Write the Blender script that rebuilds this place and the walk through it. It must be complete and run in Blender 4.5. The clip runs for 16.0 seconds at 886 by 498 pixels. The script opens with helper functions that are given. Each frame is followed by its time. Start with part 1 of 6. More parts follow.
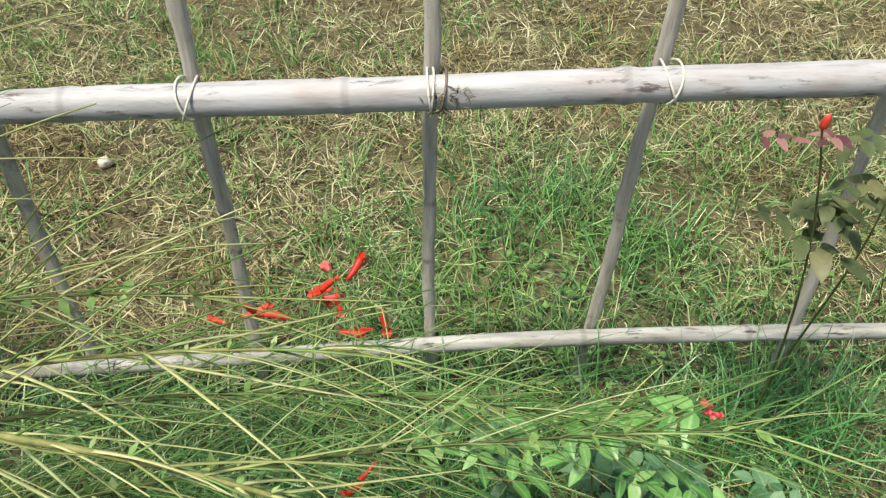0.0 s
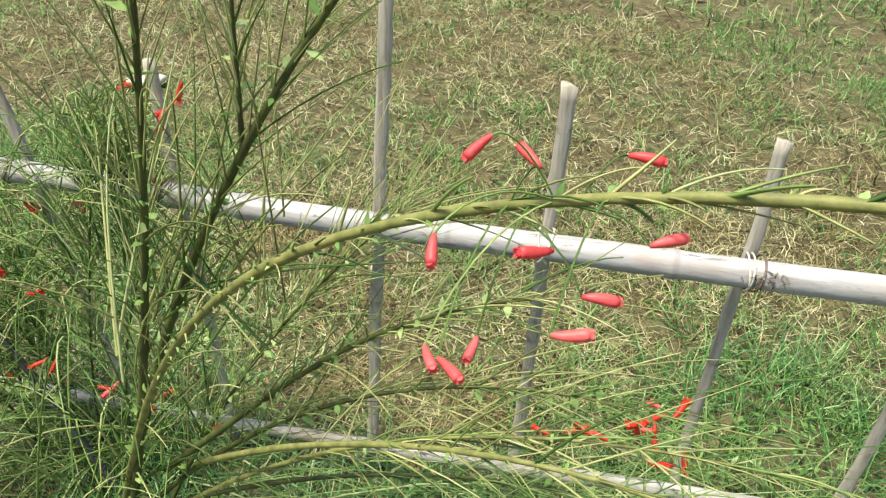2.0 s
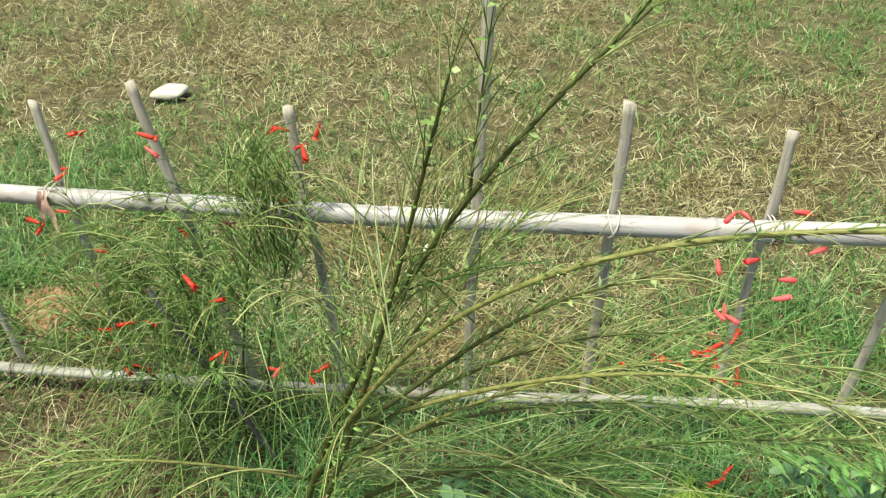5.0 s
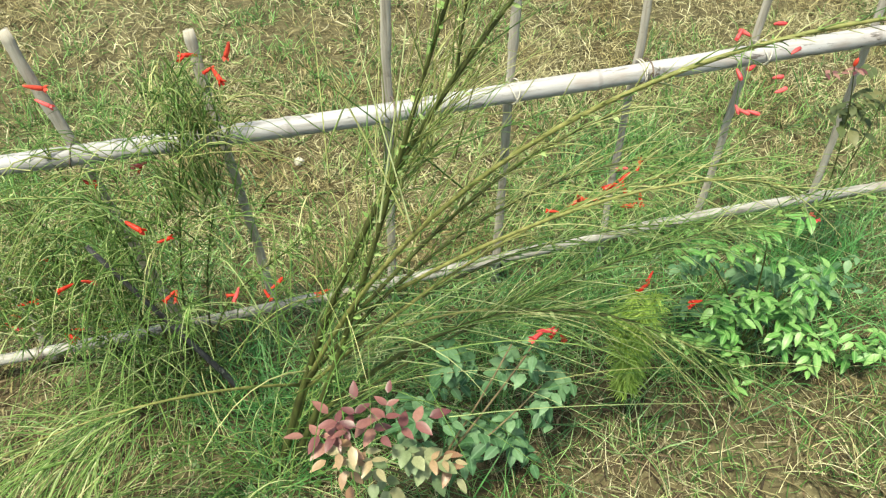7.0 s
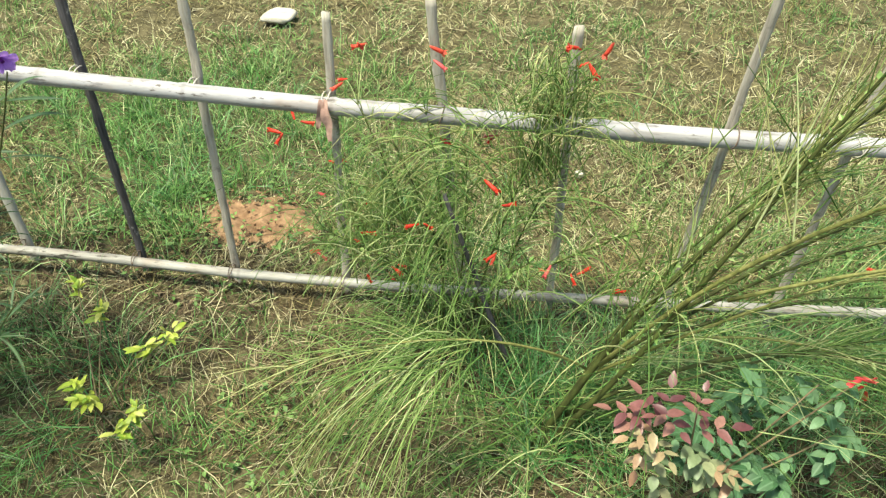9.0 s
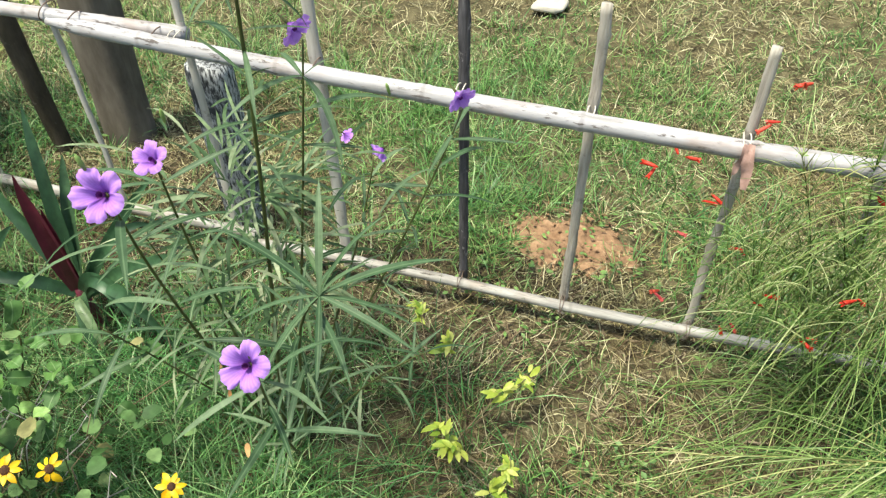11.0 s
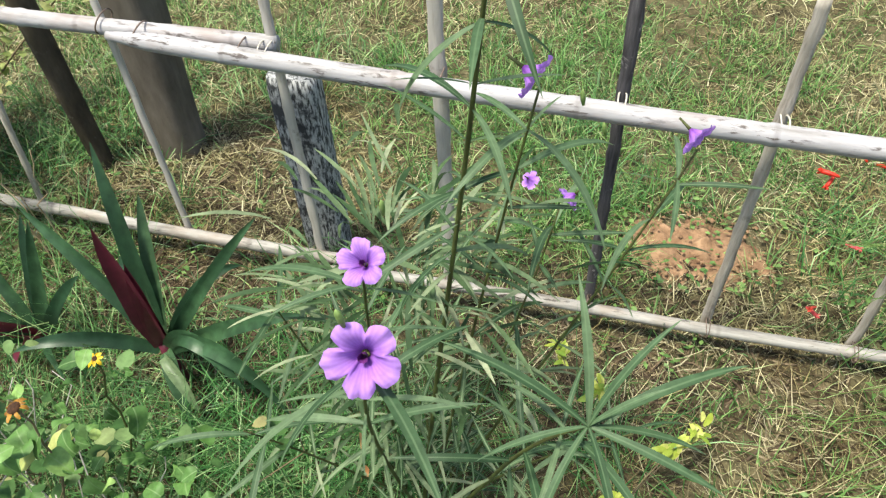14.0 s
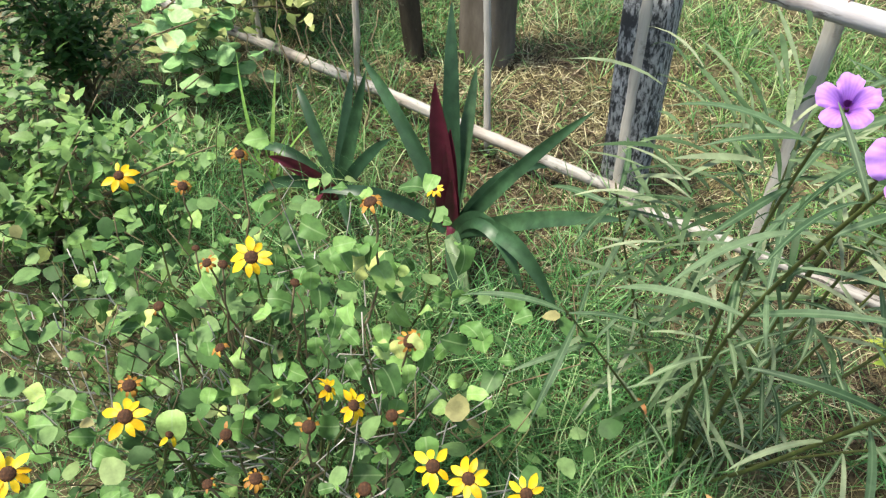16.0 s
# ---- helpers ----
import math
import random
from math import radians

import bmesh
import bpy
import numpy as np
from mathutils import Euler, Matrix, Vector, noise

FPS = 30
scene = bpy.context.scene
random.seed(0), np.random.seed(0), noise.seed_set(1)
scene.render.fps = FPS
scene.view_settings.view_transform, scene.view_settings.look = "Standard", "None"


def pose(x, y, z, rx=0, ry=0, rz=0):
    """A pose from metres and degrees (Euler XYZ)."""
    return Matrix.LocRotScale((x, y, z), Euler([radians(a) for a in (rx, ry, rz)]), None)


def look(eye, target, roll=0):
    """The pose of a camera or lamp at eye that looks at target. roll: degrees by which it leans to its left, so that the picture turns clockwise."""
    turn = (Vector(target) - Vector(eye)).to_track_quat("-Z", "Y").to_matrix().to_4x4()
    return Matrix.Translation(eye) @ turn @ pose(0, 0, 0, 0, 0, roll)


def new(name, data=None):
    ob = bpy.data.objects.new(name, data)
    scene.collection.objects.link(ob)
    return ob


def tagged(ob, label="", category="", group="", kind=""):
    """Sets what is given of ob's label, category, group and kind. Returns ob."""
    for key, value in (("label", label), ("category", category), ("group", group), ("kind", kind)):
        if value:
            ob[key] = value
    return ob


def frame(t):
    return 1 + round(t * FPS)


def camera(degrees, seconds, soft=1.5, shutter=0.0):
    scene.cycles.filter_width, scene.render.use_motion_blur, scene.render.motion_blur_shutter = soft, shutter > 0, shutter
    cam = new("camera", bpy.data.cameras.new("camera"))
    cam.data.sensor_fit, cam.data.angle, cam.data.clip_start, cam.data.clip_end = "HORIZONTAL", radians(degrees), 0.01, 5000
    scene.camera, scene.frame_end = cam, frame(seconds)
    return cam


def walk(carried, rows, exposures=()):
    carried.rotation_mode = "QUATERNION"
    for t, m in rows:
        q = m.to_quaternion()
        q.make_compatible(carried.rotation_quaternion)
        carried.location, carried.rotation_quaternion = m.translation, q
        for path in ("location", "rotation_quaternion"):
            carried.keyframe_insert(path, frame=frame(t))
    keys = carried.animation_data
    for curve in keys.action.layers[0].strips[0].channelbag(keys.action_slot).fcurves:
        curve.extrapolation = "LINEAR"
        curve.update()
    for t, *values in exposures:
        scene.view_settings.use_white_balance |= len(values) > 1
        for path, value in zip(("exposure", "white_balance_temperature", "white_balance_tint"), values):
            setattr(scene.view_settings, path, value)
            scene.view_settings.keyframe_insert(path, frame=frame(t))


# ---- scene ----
cam = camera(61.1, 16.0, soft=1.3)
PATH = [
    (0, (-0.013, -0.774, 1.113), (0.044, 0.671, -0.268), 0.8),
    (0.5, (-0.074, -0.812, 1.128), (-0.112, 0.679, -0.204), 1.1),
    (1, (-0.166, -0.864, 1.183), (-0.358, 0.687, -0.065), 0.3),
    (1.5, (-0.212, -0.904, 1.226), (-0.512, 0.678, 0.039), 1.8),
    (2, (-0.25, -0.937, 1.232), (-0.579, 0.691, 0.117), 2.6),
    (2.5, (-0.255, -0.949, 1.26), (-0.617, 0.694, 0.178), 2.7),
    (3, (-0.269, -0.95, 1.256), (-0.639, 0.7, 0.189), 2.9),
    (3.5, (-0.326, -0.987, 1.33), (-0.713, 0.653, 0.254), 2.4),
    (4, (-0.343, -0.983, 1.374), (-0.716, 0.622, 0.24), 3.3),
    (4.5, (-0.368, -1.095, 1.433), (-0.719, 0.488, 0.261), 0.7),
    (6.8, (-0.731, -1.308, 1.467), (-0.42, 0.127, 0.109), -0.4),
    (7, (-0.728, -1.309, 1.482), (-0.421, 0.102, 0.099), -0.6),
    (7.5, (-0.759, -1.421, 1.453), (-0.474, 0.021, 0.097), -0.2),
    (8, (-0.831, -1.478, 1.449), (-0.605, -0.014, 0.105), 2.3),
    (8.5, (-0.917, -1.475, 1.476), (-0.796, 0.021, 0.153), 3.2),
    (9, (-1.055, -1.434, 1.467), (-1.167, 0.074, 0.159), 2.8),
    (9.5, (-1.231, -1.341, 1.468), (-1.586, 0.095, 0.122), 0.4),
    (10, (-1.374, -1.274, 1.477), (-1.804, 0.093, 0.082), 0.3),
    (12.3, (-1.944, -1.329, 1.446), (-2.322, 0.081, 0.079), -0.5),
    (12.5, (-1.965, -1.306, 1.44), (-2.351, 0.102, 0.073), -0.7),
    (13, (-1.997, -1.196, 1.433), (-2.376, 0.171, 0.024), -1.2),
    (13.5, (-2.038, -1.133, 1.419), (-2.381, 0.207, -0.027), -1.3),
    (14, (-2.042, -1.104, 1.429), (-2.389, 0.205, -0.042), -1.8),
    (14.5, (-2.043, -1.081, 1.414), (-2.405, 0.215, -0.066), -2.5),
    (15, (-2.065, -1.094, 1.416), (-2.431, 0.187, -0.076), -1.9),
    (15.5, (-2.171, -1.189, 1.388), (-2.663, 0.042, -0.11), -0.4),
    (16, (-2.217, -1.247, 1.259), (-3.025, -0.151, -0.206), -2.0),
]
walk(cam, [(t, look(eye, target, roll)) for t, eye, target, roll in PATH], [(0, 0.95, 6600, 5), (0.5, 0.92, 6600, 5), (1, 1.07, 6600, 5), (2.5, 1.18, 6950, 2), (4.5, 1.12, 7050, -2), (7, 1.27, 7050, -3), (8.5, 1.28, 7050, -3), (10, 1.27, 6850, 0), (13, 1.17, 6600, 6), (15, 1.13, 6600, 6), (16, 1.36, 6600, 9)])

# ---- light ----
SUN_ELEV, SUN_AZ = 72, 232   # degrees; azimuth clockwise from +y
world = bpy.data.worlds.new("sky")
scene.world = world
world.use_nodes = True
wn, wl = world.node_tree.nodes, world.node_tree.links
wn.clear()
sky = wn.new("ShaderNodeTexSky")
sky.sky_type = 'NISHITA'
sky.sun_disc = False
sky.sun_elevation, sky.sun_rotation = radians(SUN_ELEV), radians(SUN_AZ)
sky.dust_density = 3.0
bgd = wn.new("ShaderNodeBackground")
bgd.inputs["Strength"].default_value = 0.097
wo = wn.new("ShaderNodeOutputWorld")
wl.new(sky.outputs[0], bgd.inputs[0])
wl.new(bgd.outputs[0], wo.inputs[0])
sun_data = bpy.data.lights.new("sun", 'SUN')
sun_data.energy, sun_data.angle, sun_data.color = 3.3, radians(8.0), (1.0, 0.94, 0.82)
sun = new("sun", sun_data)
sdir = Vector((math.sin(radians(SUN_AZ)) * math.cos(radians(SUN_ELEV)), math.cos(radians(SUN_AZ)) * math.cos(radians(SUN_ELEV)), math.sin(radians(SUN_ELEV))))
sun.matrix_world = look(sdir * 30, (0, 0, 0))

# ---- materials ----
def mat_new(name):
    m = bpy.data.materials.new(name)
    m.use_nodes = True
    n, l = m.node_tree.nodes, m.node_tree.links
    n.clear()
    out = n.new("ShaderNodeOutputMaterial")
    return m, n, l, out


def ramp(n, stops):
    r = n.new("ShaderNodeValToRGB")
    e = r.color_ramp.elements
    while len(e) < len(stops):
        e.new(0.5)
    for el, (p, c) in zip(e, stops):
        el.position, el.color = p, (*c, 1)
    return r


def noise_tex(n, l, scale, coords=None, detail=4.0, rough=0.6):
    t = n.new("ShaderNodeTexNoise")
    t.inputs["Scale"].default_value, t.inputs["Detail"].default_value, t.inputs["Roughness"].default_value = scale, detail, rough
    if coords:
        l.new(coords, t.inputs["Vector"])
    return t


def mixc(n, l, fac, a, b, blend='MIX'):
    x = n.new("ShaderNodeMix")
    x.data_type, x.blend_type = 'RGBA', blend
    for sock, v in ((x.inputs[0], fac), (x.inputs[6], a), (x.inputs[7], b)):
        if isinstance(v, (int, float)):
            sock.default_value = v
        elif isinstance(v, tuple):
            sock.default_value = (*v, 1)
        else:
            l.new(v, sock)
    return x.outputs[2]


def leafy(name, stops, rough=0.5, through_light=0.3, island=True, grain=60.0, spec=0.4, vein=None, patch=None):
    """Plant matter: colour varied piece by piece, mottled, partly letting light through."""
    m, n, l, out = mat_new(name)
    if island:
        rnd = n.new("ShaderNodeNewGeometry").outputs["Random Per Island"]
    else:
        rnd = n.new("ShaderNodeObjectInfo").outputs["Random"]
    col = ramp(n, stops)
    l.new(rnd, col.inputs[0])
    geo = n.new("ShaderNodeTexCoord")
    nz = noise_tex(n, l, grain, geo.outputs["Object"])
    dark = ramp(n, [(0.3, (0.62, 0.62, 0.58)), (0.7, (1.1, 1.1, 1.05))])
    l.new(nz.outputs[0], dark.inputs[0])
    c = mixc(n, l, 1.0, col.outputs[0], dark.outputs[0], 'MULTIPLY')
    if patch:
        pn = noise_tex(n, l, patch[0], geo.outputs["Object"], 3.0, 0.55)
        pr = ramp(n, [(0.46, (0, 0, 0)), (0.60, (1, 1, 1))])
        l.new(pn.outputs[0], pr.inputs[0])
        c = mixc(n, l, pr.outputs[0], c, mixc(n, l, 1.0, c, patch[1], 'MULTIPLY'))
    if vein:
        # pale midrib along the leaf's own length
        sep = n.new("ShaderNodeSeparateXYZ")
        l.new(geo.outputs["Object"], sep.inputs[0])
        ab = n.new("ShaderNodeMath"); ab.operation = 'ABSOLUTE'
        l.new(sep.outputs[0], ab.inputs[0])
        mr = n.new("ShaderNodeMapRange")
        mr.inputs[1].default_value, mr.inputs[2].default_value, mr.inputs[3].default_value, mr.inputs[4].default_value = 0.0, vein[0], vein[2], 0.0
        l.new(ab.outputs[0], mr.inputs[0])
        c = mixc(n, l, mr.outputs[0], c, vein[1])
    p = n.new("ShaderNodeBsdfPrincipled")
    l.new(c, p.inputs["Base Color"])
    p.inputs["Roughness"].default_value = rough
    p.inputs["Specular IOR Level"].default_value = spec
    bump = n.new("ShaderNodeBump")
    bump.inputs["Strength"].default_value, bump.inputs["Distance"].default_value = 0.35, 0.002
    l.new(nz.outputs[0], bump.inputs["Height"])
    l.new(bump.outputs[0], p.inputs["Normal"])
    tr = n.new("ShaderNodeBsdfTranslucent")
    l.new(c, tr.inputs["Color"])
    ms = n.new("ShaderNodeMixShader")
    ms.inputs[0].default_value = through_light
    l.new(p.outputs[0], ms.inputs[1])
    l.new(tr.outputs[0], ms.inputs[2])
    l.new(ms.outputs[0], out.inputs[0])
    return m


def solid(name, stops, scale=(20, 20, 20), rough=0.75, bump_d=0.003, second=None, spec=0.3):
    """Solid matter: a noise ramp, stretched by scale, with a finer second layer and relief."""
    m, n, l, out = mat_new(name)
    tc = n.new("ShaderNodeTexCoord")
    mp = n.new("ShaderNodeMapping")
    mp.inputs["Scale"].default_value = scale
    l.new(tc.outputs["Object"], mp.inputs[0])
    nz = noise_tex(n, l, 1.0, mp.outputs[0], 6.0, 0.65)
    col = ramp(n, stops)
    l.new(nz.outputs[0], col.inputs[0])
    c = col.outputs[0]
    if second:
        sc, lo, hi, tint = second
        n2 = noise_tex(n, l, sc, tc.outputs["Object"], 5.0, 0.7)
        r2 = ramp(n, [(lo, (0, 0, 0)), (hi, (1, 1, 1))])
        l.new(n2.outputs[0], r2.inputs[0])
        c = mixc(n, l, r2.outputs[0], c, tint)
    p = n.new("ShaderNodeBsdfPrincipled")
    l.new(c, p.inputs["Base Color"])
    p.inputs["Roughness"].default_value = rough
    p.inputs["Specular IOR Level"].default_value = spec
    b = n.new("ShaderNodeBump")
    b.inputs["Strength"].default_value, b.inputs["Distance"].default_value = 0.6, bump_d
    l.new(nz.outputs[0], b.inputs["Height"])
    l.new(b.outputs[0], p.inputs["Normal"])
    l.new(p.outputs[0], out.inputs[0])
    return m


M_soil = solid("soil_with_litter", [(0.25, (0.030, 0.026, 0.014)), (0.5, (0.080, 0.070, 0.038)), (0.75, (0.165, 0.145, 0.08))], (14, 14, 14), 0.95, 0.01, (90.0, 0.55, 0.72, (0.28, 0.25, 0.15)), 0.1)
M_dirt = solid("red_earth", [(0.3, (0.12, 0.07, 0.042)), (0.55, (0.27, 0.17, 0.10)), (0.8, (0.42, 0.285, 0.18))], (22, 22, 22), 0.95, 0.02, (120.0, 0.55, 0.75, (0.22, 0.12, 0.07)), 0.1)
def cane(name, stops, smudge, node_gap, node_at):
    """Weathered bamboo along x: long streaks, dark smudges, brownish stains and a dark line at each joint."""
    m, n, l, out = mat_new(name)
    tc = n.new("ShaderNodeTexCoord")

    def streak(scale, detail, lo, hi):
        mp = n.new("ShaderNodeMapping")
        mp.inputs["Scale"].default_value = scale
        l.new(tc.outputs["Object"], mp.inputs[0])
        q = noise_tex(n, l, 1.0, mp.outputs[0], detail, 0.65)
        r = ramp(n, [(lo, (0, 0, 0)), (hi, (1, 1, 1))])
        l.new(q.outputs[0], r.inputs[0])
        return q, r
    base, _ = streak((5, 60, 60), 6.0, 0, 1)
    col = ramp(n, stops)
    l.new(base.outputs[0], col.inputs[0])
    _, stain = streak((4, 9, 9), 4.0, 0.50, 0.68)
    c = mixc(n, l, stain.outputs[0], col.outputs[0], mixc(n, l, 1.0, col.outputs[0], (0.80, 0.68, 0.60), 'MULTIPLY'))
    fine, dark = streak((26, 110, 110), 6.0, 0.55, 0.63)
    _, area = streak((7, 22, 22), 3.0, 0.45, 0.57)
    both = n.new("ShaderNodeMath"); both.operation = 'MULTIPLY'
    l.new(dark.outputs[0], both.inputs[0]); l.new(area.outputs[0], both.inputs[1])
    c = mixc(n, l, both.outputs[0], c, smudge)
    sep = n.new("ShaderNodeSeparateXYZ")
    l.new(tc.outputs["Object"], sep.inputs[0])
    ad = n.new("ShaderNodeMath"); ad.operation = 'ADD'; ad.inputs[1].default_value = node_at
    l.new(sep.outputs[0], ad.inputs[0])
    pp = n.new("ShaderNodeMath"); pp.operation = 'PINGPONG'; pp.inputs[1].default_value = node_gap / 2
    l.new(ad.outputs[0], pp.inputs[0])
    mr = n.new("ShaderNodeMapRange")
    mr.inputs[1].default_value, mr.inputs[2].default_value, mr.inputs[3].default_value, mr.inputs[4].default_value = 0.002, 0.007, 0.28, 0.0
    l.new(pp.outputs[0], mr.inputs[0])
    c = mixc(n, l, mr.outputs[0], c, smudge)
    p = n.new("ShaderNodeBsdfPrincipled")
    l.new(c, p.inputs["Base Color"])
    p.inputs["Roughness"].default_value, p.inputs["Specular IOR Level"].default_value = 0.55, 0.3
    b = n.new("ShaderNodeBump")
    b.inputs["Strength"].default_value, b.inputs["Distance"].default_value = 0.5, 0.002
    l.new(fine.outputs[0], b.inputs["Height"])
    l.new(b.outputs[0], p.inputs["Normal"])
    l.new(p.outputs[0], out.inputs[0])
    return m


M_pole = cane("bleached_bamboo", [(0.3, (0.22, 0.21, 0.205)), (0.45, (0.335, 0.327, 0.333)), (0.7, (0.425, 0.42, 0.445))], (0.10, 0.085, 0.08), 0.33, 0.1)
M_pole_low = cane("weathered_bamboo", [(0.3, (0.15, 0.142, 0.128)), (0.5, (0.30, 0.29, 0.268)), (0.75, (0.43, 0.42, 0.395))], (0.055, 0.048, 0.04), 0.28, 0.31)
M_stake = solid("grey_stake_wood", [(0.25, (0.19, 0.165, 0.135)), (0.45, (0.37, 0.335, 0.285)), (0.8, (0.58, 0.54, 0.475))], (110, 110, 9), 0.85, 0.006, (18.0, 0.58, 0.72, (0.13, 0.11, 0.09)), 0.2)
M_stake_dark = solid("blackened_stake_wood", [(0.3, (0.03, 0.028, 0.03)), (0.55, (0.09, 0.085, 0.09)), (0.8, (0.22, 0.21, 0.21))], (90, 90, 10), 0.8, 0.003, (40.0, 0.6, 0.7, (0.35, 0.33, 0.32)), 0.2)
M_stake_pale = solid("pale_stake_bamboo", [(0.25, (0.28, 0.26, 0.23)), (0.5, (0.43, 0.405, 0.365)), (0.8, (0.56, 0.535, 0.49))], (60, 60, 6), 0.7, 0.002, (20.0, 0.6, 0.72, (0.24, 0.22, 0.2)), 0.3)
M_post = solid("mottled_painted_stone", [(0.38, (0.022, 0.023, 0.026)), (0.46, (0.10, 0.105, 0.11)), (0.53, (0.34, 0.35, 0.36)), (0.75, (0.54, 0.55, 0.55))], (150, 150, 42), 0.75, 0.004, (13.0, 0.52, 0.60, (0.045, 0.047, 0.052)), 0.2)
M_trunk = solid("grey_brown_bark", [(0.3, (0.082, 0.070, 0.055)), (0.55, (0.145, 0.125, 0.102)), (0.8, (0.215, 0.19, 0.16))], (16, 16, 5), 0.9, 0.004, (60.0, 0.62, 0.8, (0.09, 0.07, 0.055)), 0.15)
M_trunk_dark = solid("damp_dark_bark", [(0.3, (0.035, 0.03, 0.022)), (0.55, (0.075, 0.062, 0.045)), (0.8, (0.14, 0.12, 0.095))], (22, 22, 7), 0.9, 0.006, (50.0, 0.62, 0.8, (0.16, 0.15, 0.13)), 0.15)
M_stone = solid("pale_flat_stone", [(0.3, (0.36, 0.33, 0.27)), (0.6, (0.52, 0.49, 0.42)), (0.8, (0.60, 0.58, 0.52))], (12, 12, 12), 0.8, 0.004, (60.0, 0.62, 0.75, (0.42, 0.36, 0.28)), 0.2)
M_rag = solid("faded_pink_cloth", [(0.3, (0.34, 0.20, 0.17)), (0.6, (0.50, 0.32, 0.27)), (0.8, (0.58, 0.44, 0.38))], (80, 80, 80), 0.9, 0.001)
M_twine = solid("white_twine", [(0.3, (0.38, 0.35, 0.30)), (0.7, (0.58, 0.55, 0.49))], (200, 200, 200), 0.8, 0.001)
M_wire = solid("rusted_wire", [(0.3, (0.08, 0.055, 0.045)), (0.7, (0.20, 0.15, 0.12))], (120, 120, 120), 0.6, 0.001)

M_straw = leafy("dry_straw", [(0.0, (0.05, 0.043, 0.022)), (0.3, (0.22, 0.20, 0.10)), (0.65, (0.46, 0.425, 0.235)), (1.0, (0.74, 0.71, 0.50))], 0.65, 0.2, True, 30, 0.25, None, (2.4, (0.70, 0.64, 0.52)))
M_straw_brown = leafy("brown_dead_grass", [(0.0, (0.035, 0.024, 0.014)), (0.4, (0.115, 0.09, 0.05)), (0.75, (0.255, 0.22, 0.13)), (1.0, (0.58, 0.55, 0.40))], 0.7, 0.15, True, 30, 0.2, None, (3.0, (0.75, 0.66, 0.58)))
M_litter = leafy("dark_leaf_litter", [(0.0, (0.03, 0.022, 0.014)), (0.5, (0.085, 0.06, 0.04)), (0.85, (0.17, 0.125, 0.08)), (1.0, (0.36, 0.30, 0.21))], 0.75, 0.1, True, 30, 0.2)
M_grass = leafy("green_grass", [(0.0, (0.03, 0.085, 0.018)), (0.4, (0.095, 0.22, 0.05)), (0.75, (0.20, 0.36, 0.10)), (1.0, (0.46, 0.54, 0.26))], 0.5, 0.3, True, 40, 0.4, None, (2.0, (0.72, 0.95, 0.80)))
M_grass_long = leafy("lush_grass", [(0.0, (0.035, 0.11, 0.03)), (0.5, (0.085, 0.23, 0.068)), (0.85, (0.21, 0.40, 0.14)), (1.0, (0.50, 0.60, 0.32))], 0.45, 0.3, True, 40, 0.45, None, (2.5, (0.75, 0.95, 0.85)))
M_weed = leafy("low_weed_leaf", [(0.0, (0.06, 0.15, 0.035)), (1.0, (0.22, 0.37, 0.11))], 0.5, 0.3, True, 60)
M_weed_pale = leafy("pale_weed_leaf", [(0.0, (0.20, 0.27, 0.08)), (0.6, (0.37, 0.43, 0.16)), (1.0, (0.58, 0.58, 0.28))], 0.55, 0.4, True, 60, 0.3)
M_twig = leafy("firecracker_twig", [(0.0, (0.09, 0.19, 0.045)), (0.45, (0.19, 0.33, 0.085)), (0.8, (0.36, 0.49, 0.17)), (1.0, (0.62, 0.68, 0.38))], 0.5, 0.38, True, 50)
M_twig_dry = leafy("olive_twig", [(0.0, (0.20, 0.23, 0.075)), (0.6, (0.40, 0.43, 0.17)), (1.0, (0.62, 0.62, 0.32))], 0.6, 0.2, True, 50)
M_stem = solid("green_brown_stem", [(0.3, (0.036, 0.036, 0.013)), (0.55, (0.070, 0.085, 0.024)), (0.8, (0.135, 0.175, 0.046))], (60, 60, 25), 0.6, 0.001)
M_branch = solid("yellow_green_branch", [(0.3, (0.085, 0.085, 0.03)), (0.5, (0.17, 0.18, 0.055)), (0.75, (0.30, 0.27, 0.11))], (60, 60, 60), 0.55, 0.001)
M_stem_brown = solid("brown_stem", [(0.3, (0.10, 0.075, 0.045)), (0.6, (0.19, 0.15, 0.085)), (0.8, (0.25, 0.24, 0.12))], (60, 60, 30), 0.7, 0.001)
M_stalk = solid("tan_dead_stalk", [(0.3, (0.24, 0.17, 0.10)), (0.6, (0.42, 0.33, 0.20)), (0.8, (0.54, 0.45, 0.30))], (60, 60, 30), 0.8, 0.001)
M_blade = leafy("bright_grass_blade", [(0.0, (0.16, 0.36, 0.07)), (1.0, (0.34, 0.54, 0.15))], 0.5, 0.4, False, 60)
M_red = leafy("scarlet_petal", [(0.0, (0.66, 0.035, 0.02)), (0.6, (0.80, 0.06, 0.035)), (1.0, (0.82, 0.12, 0.08))], 0.45, 0.3, False, 80)
M_pinkred = leafy("coral_petal", [(0.0, (0.82, 0.075, 0.095)), (1.0, (0.88, 0.19, 0.20))], 0.45, 0.3, False, 80)
M_rose_red = leafy("young_red_leaf", [(0.0, (0.11, 0.035, 0.045)), (0.5, (0.22, 0.085, 0.09)), (1.0, (0.38, 0.20, 0.17))], 0.4, 0.25, False, 70, 0.5)
M_rose_peach = leafy("peach_young_leaf", [(0.0, (0.36, 0.20, 0.13)), (0.5, (0.42, 0.31, 0.19)), (1.0, (0.34, 0.34, 0.20))], 0.4, 0.25, False, 70, 0.5)
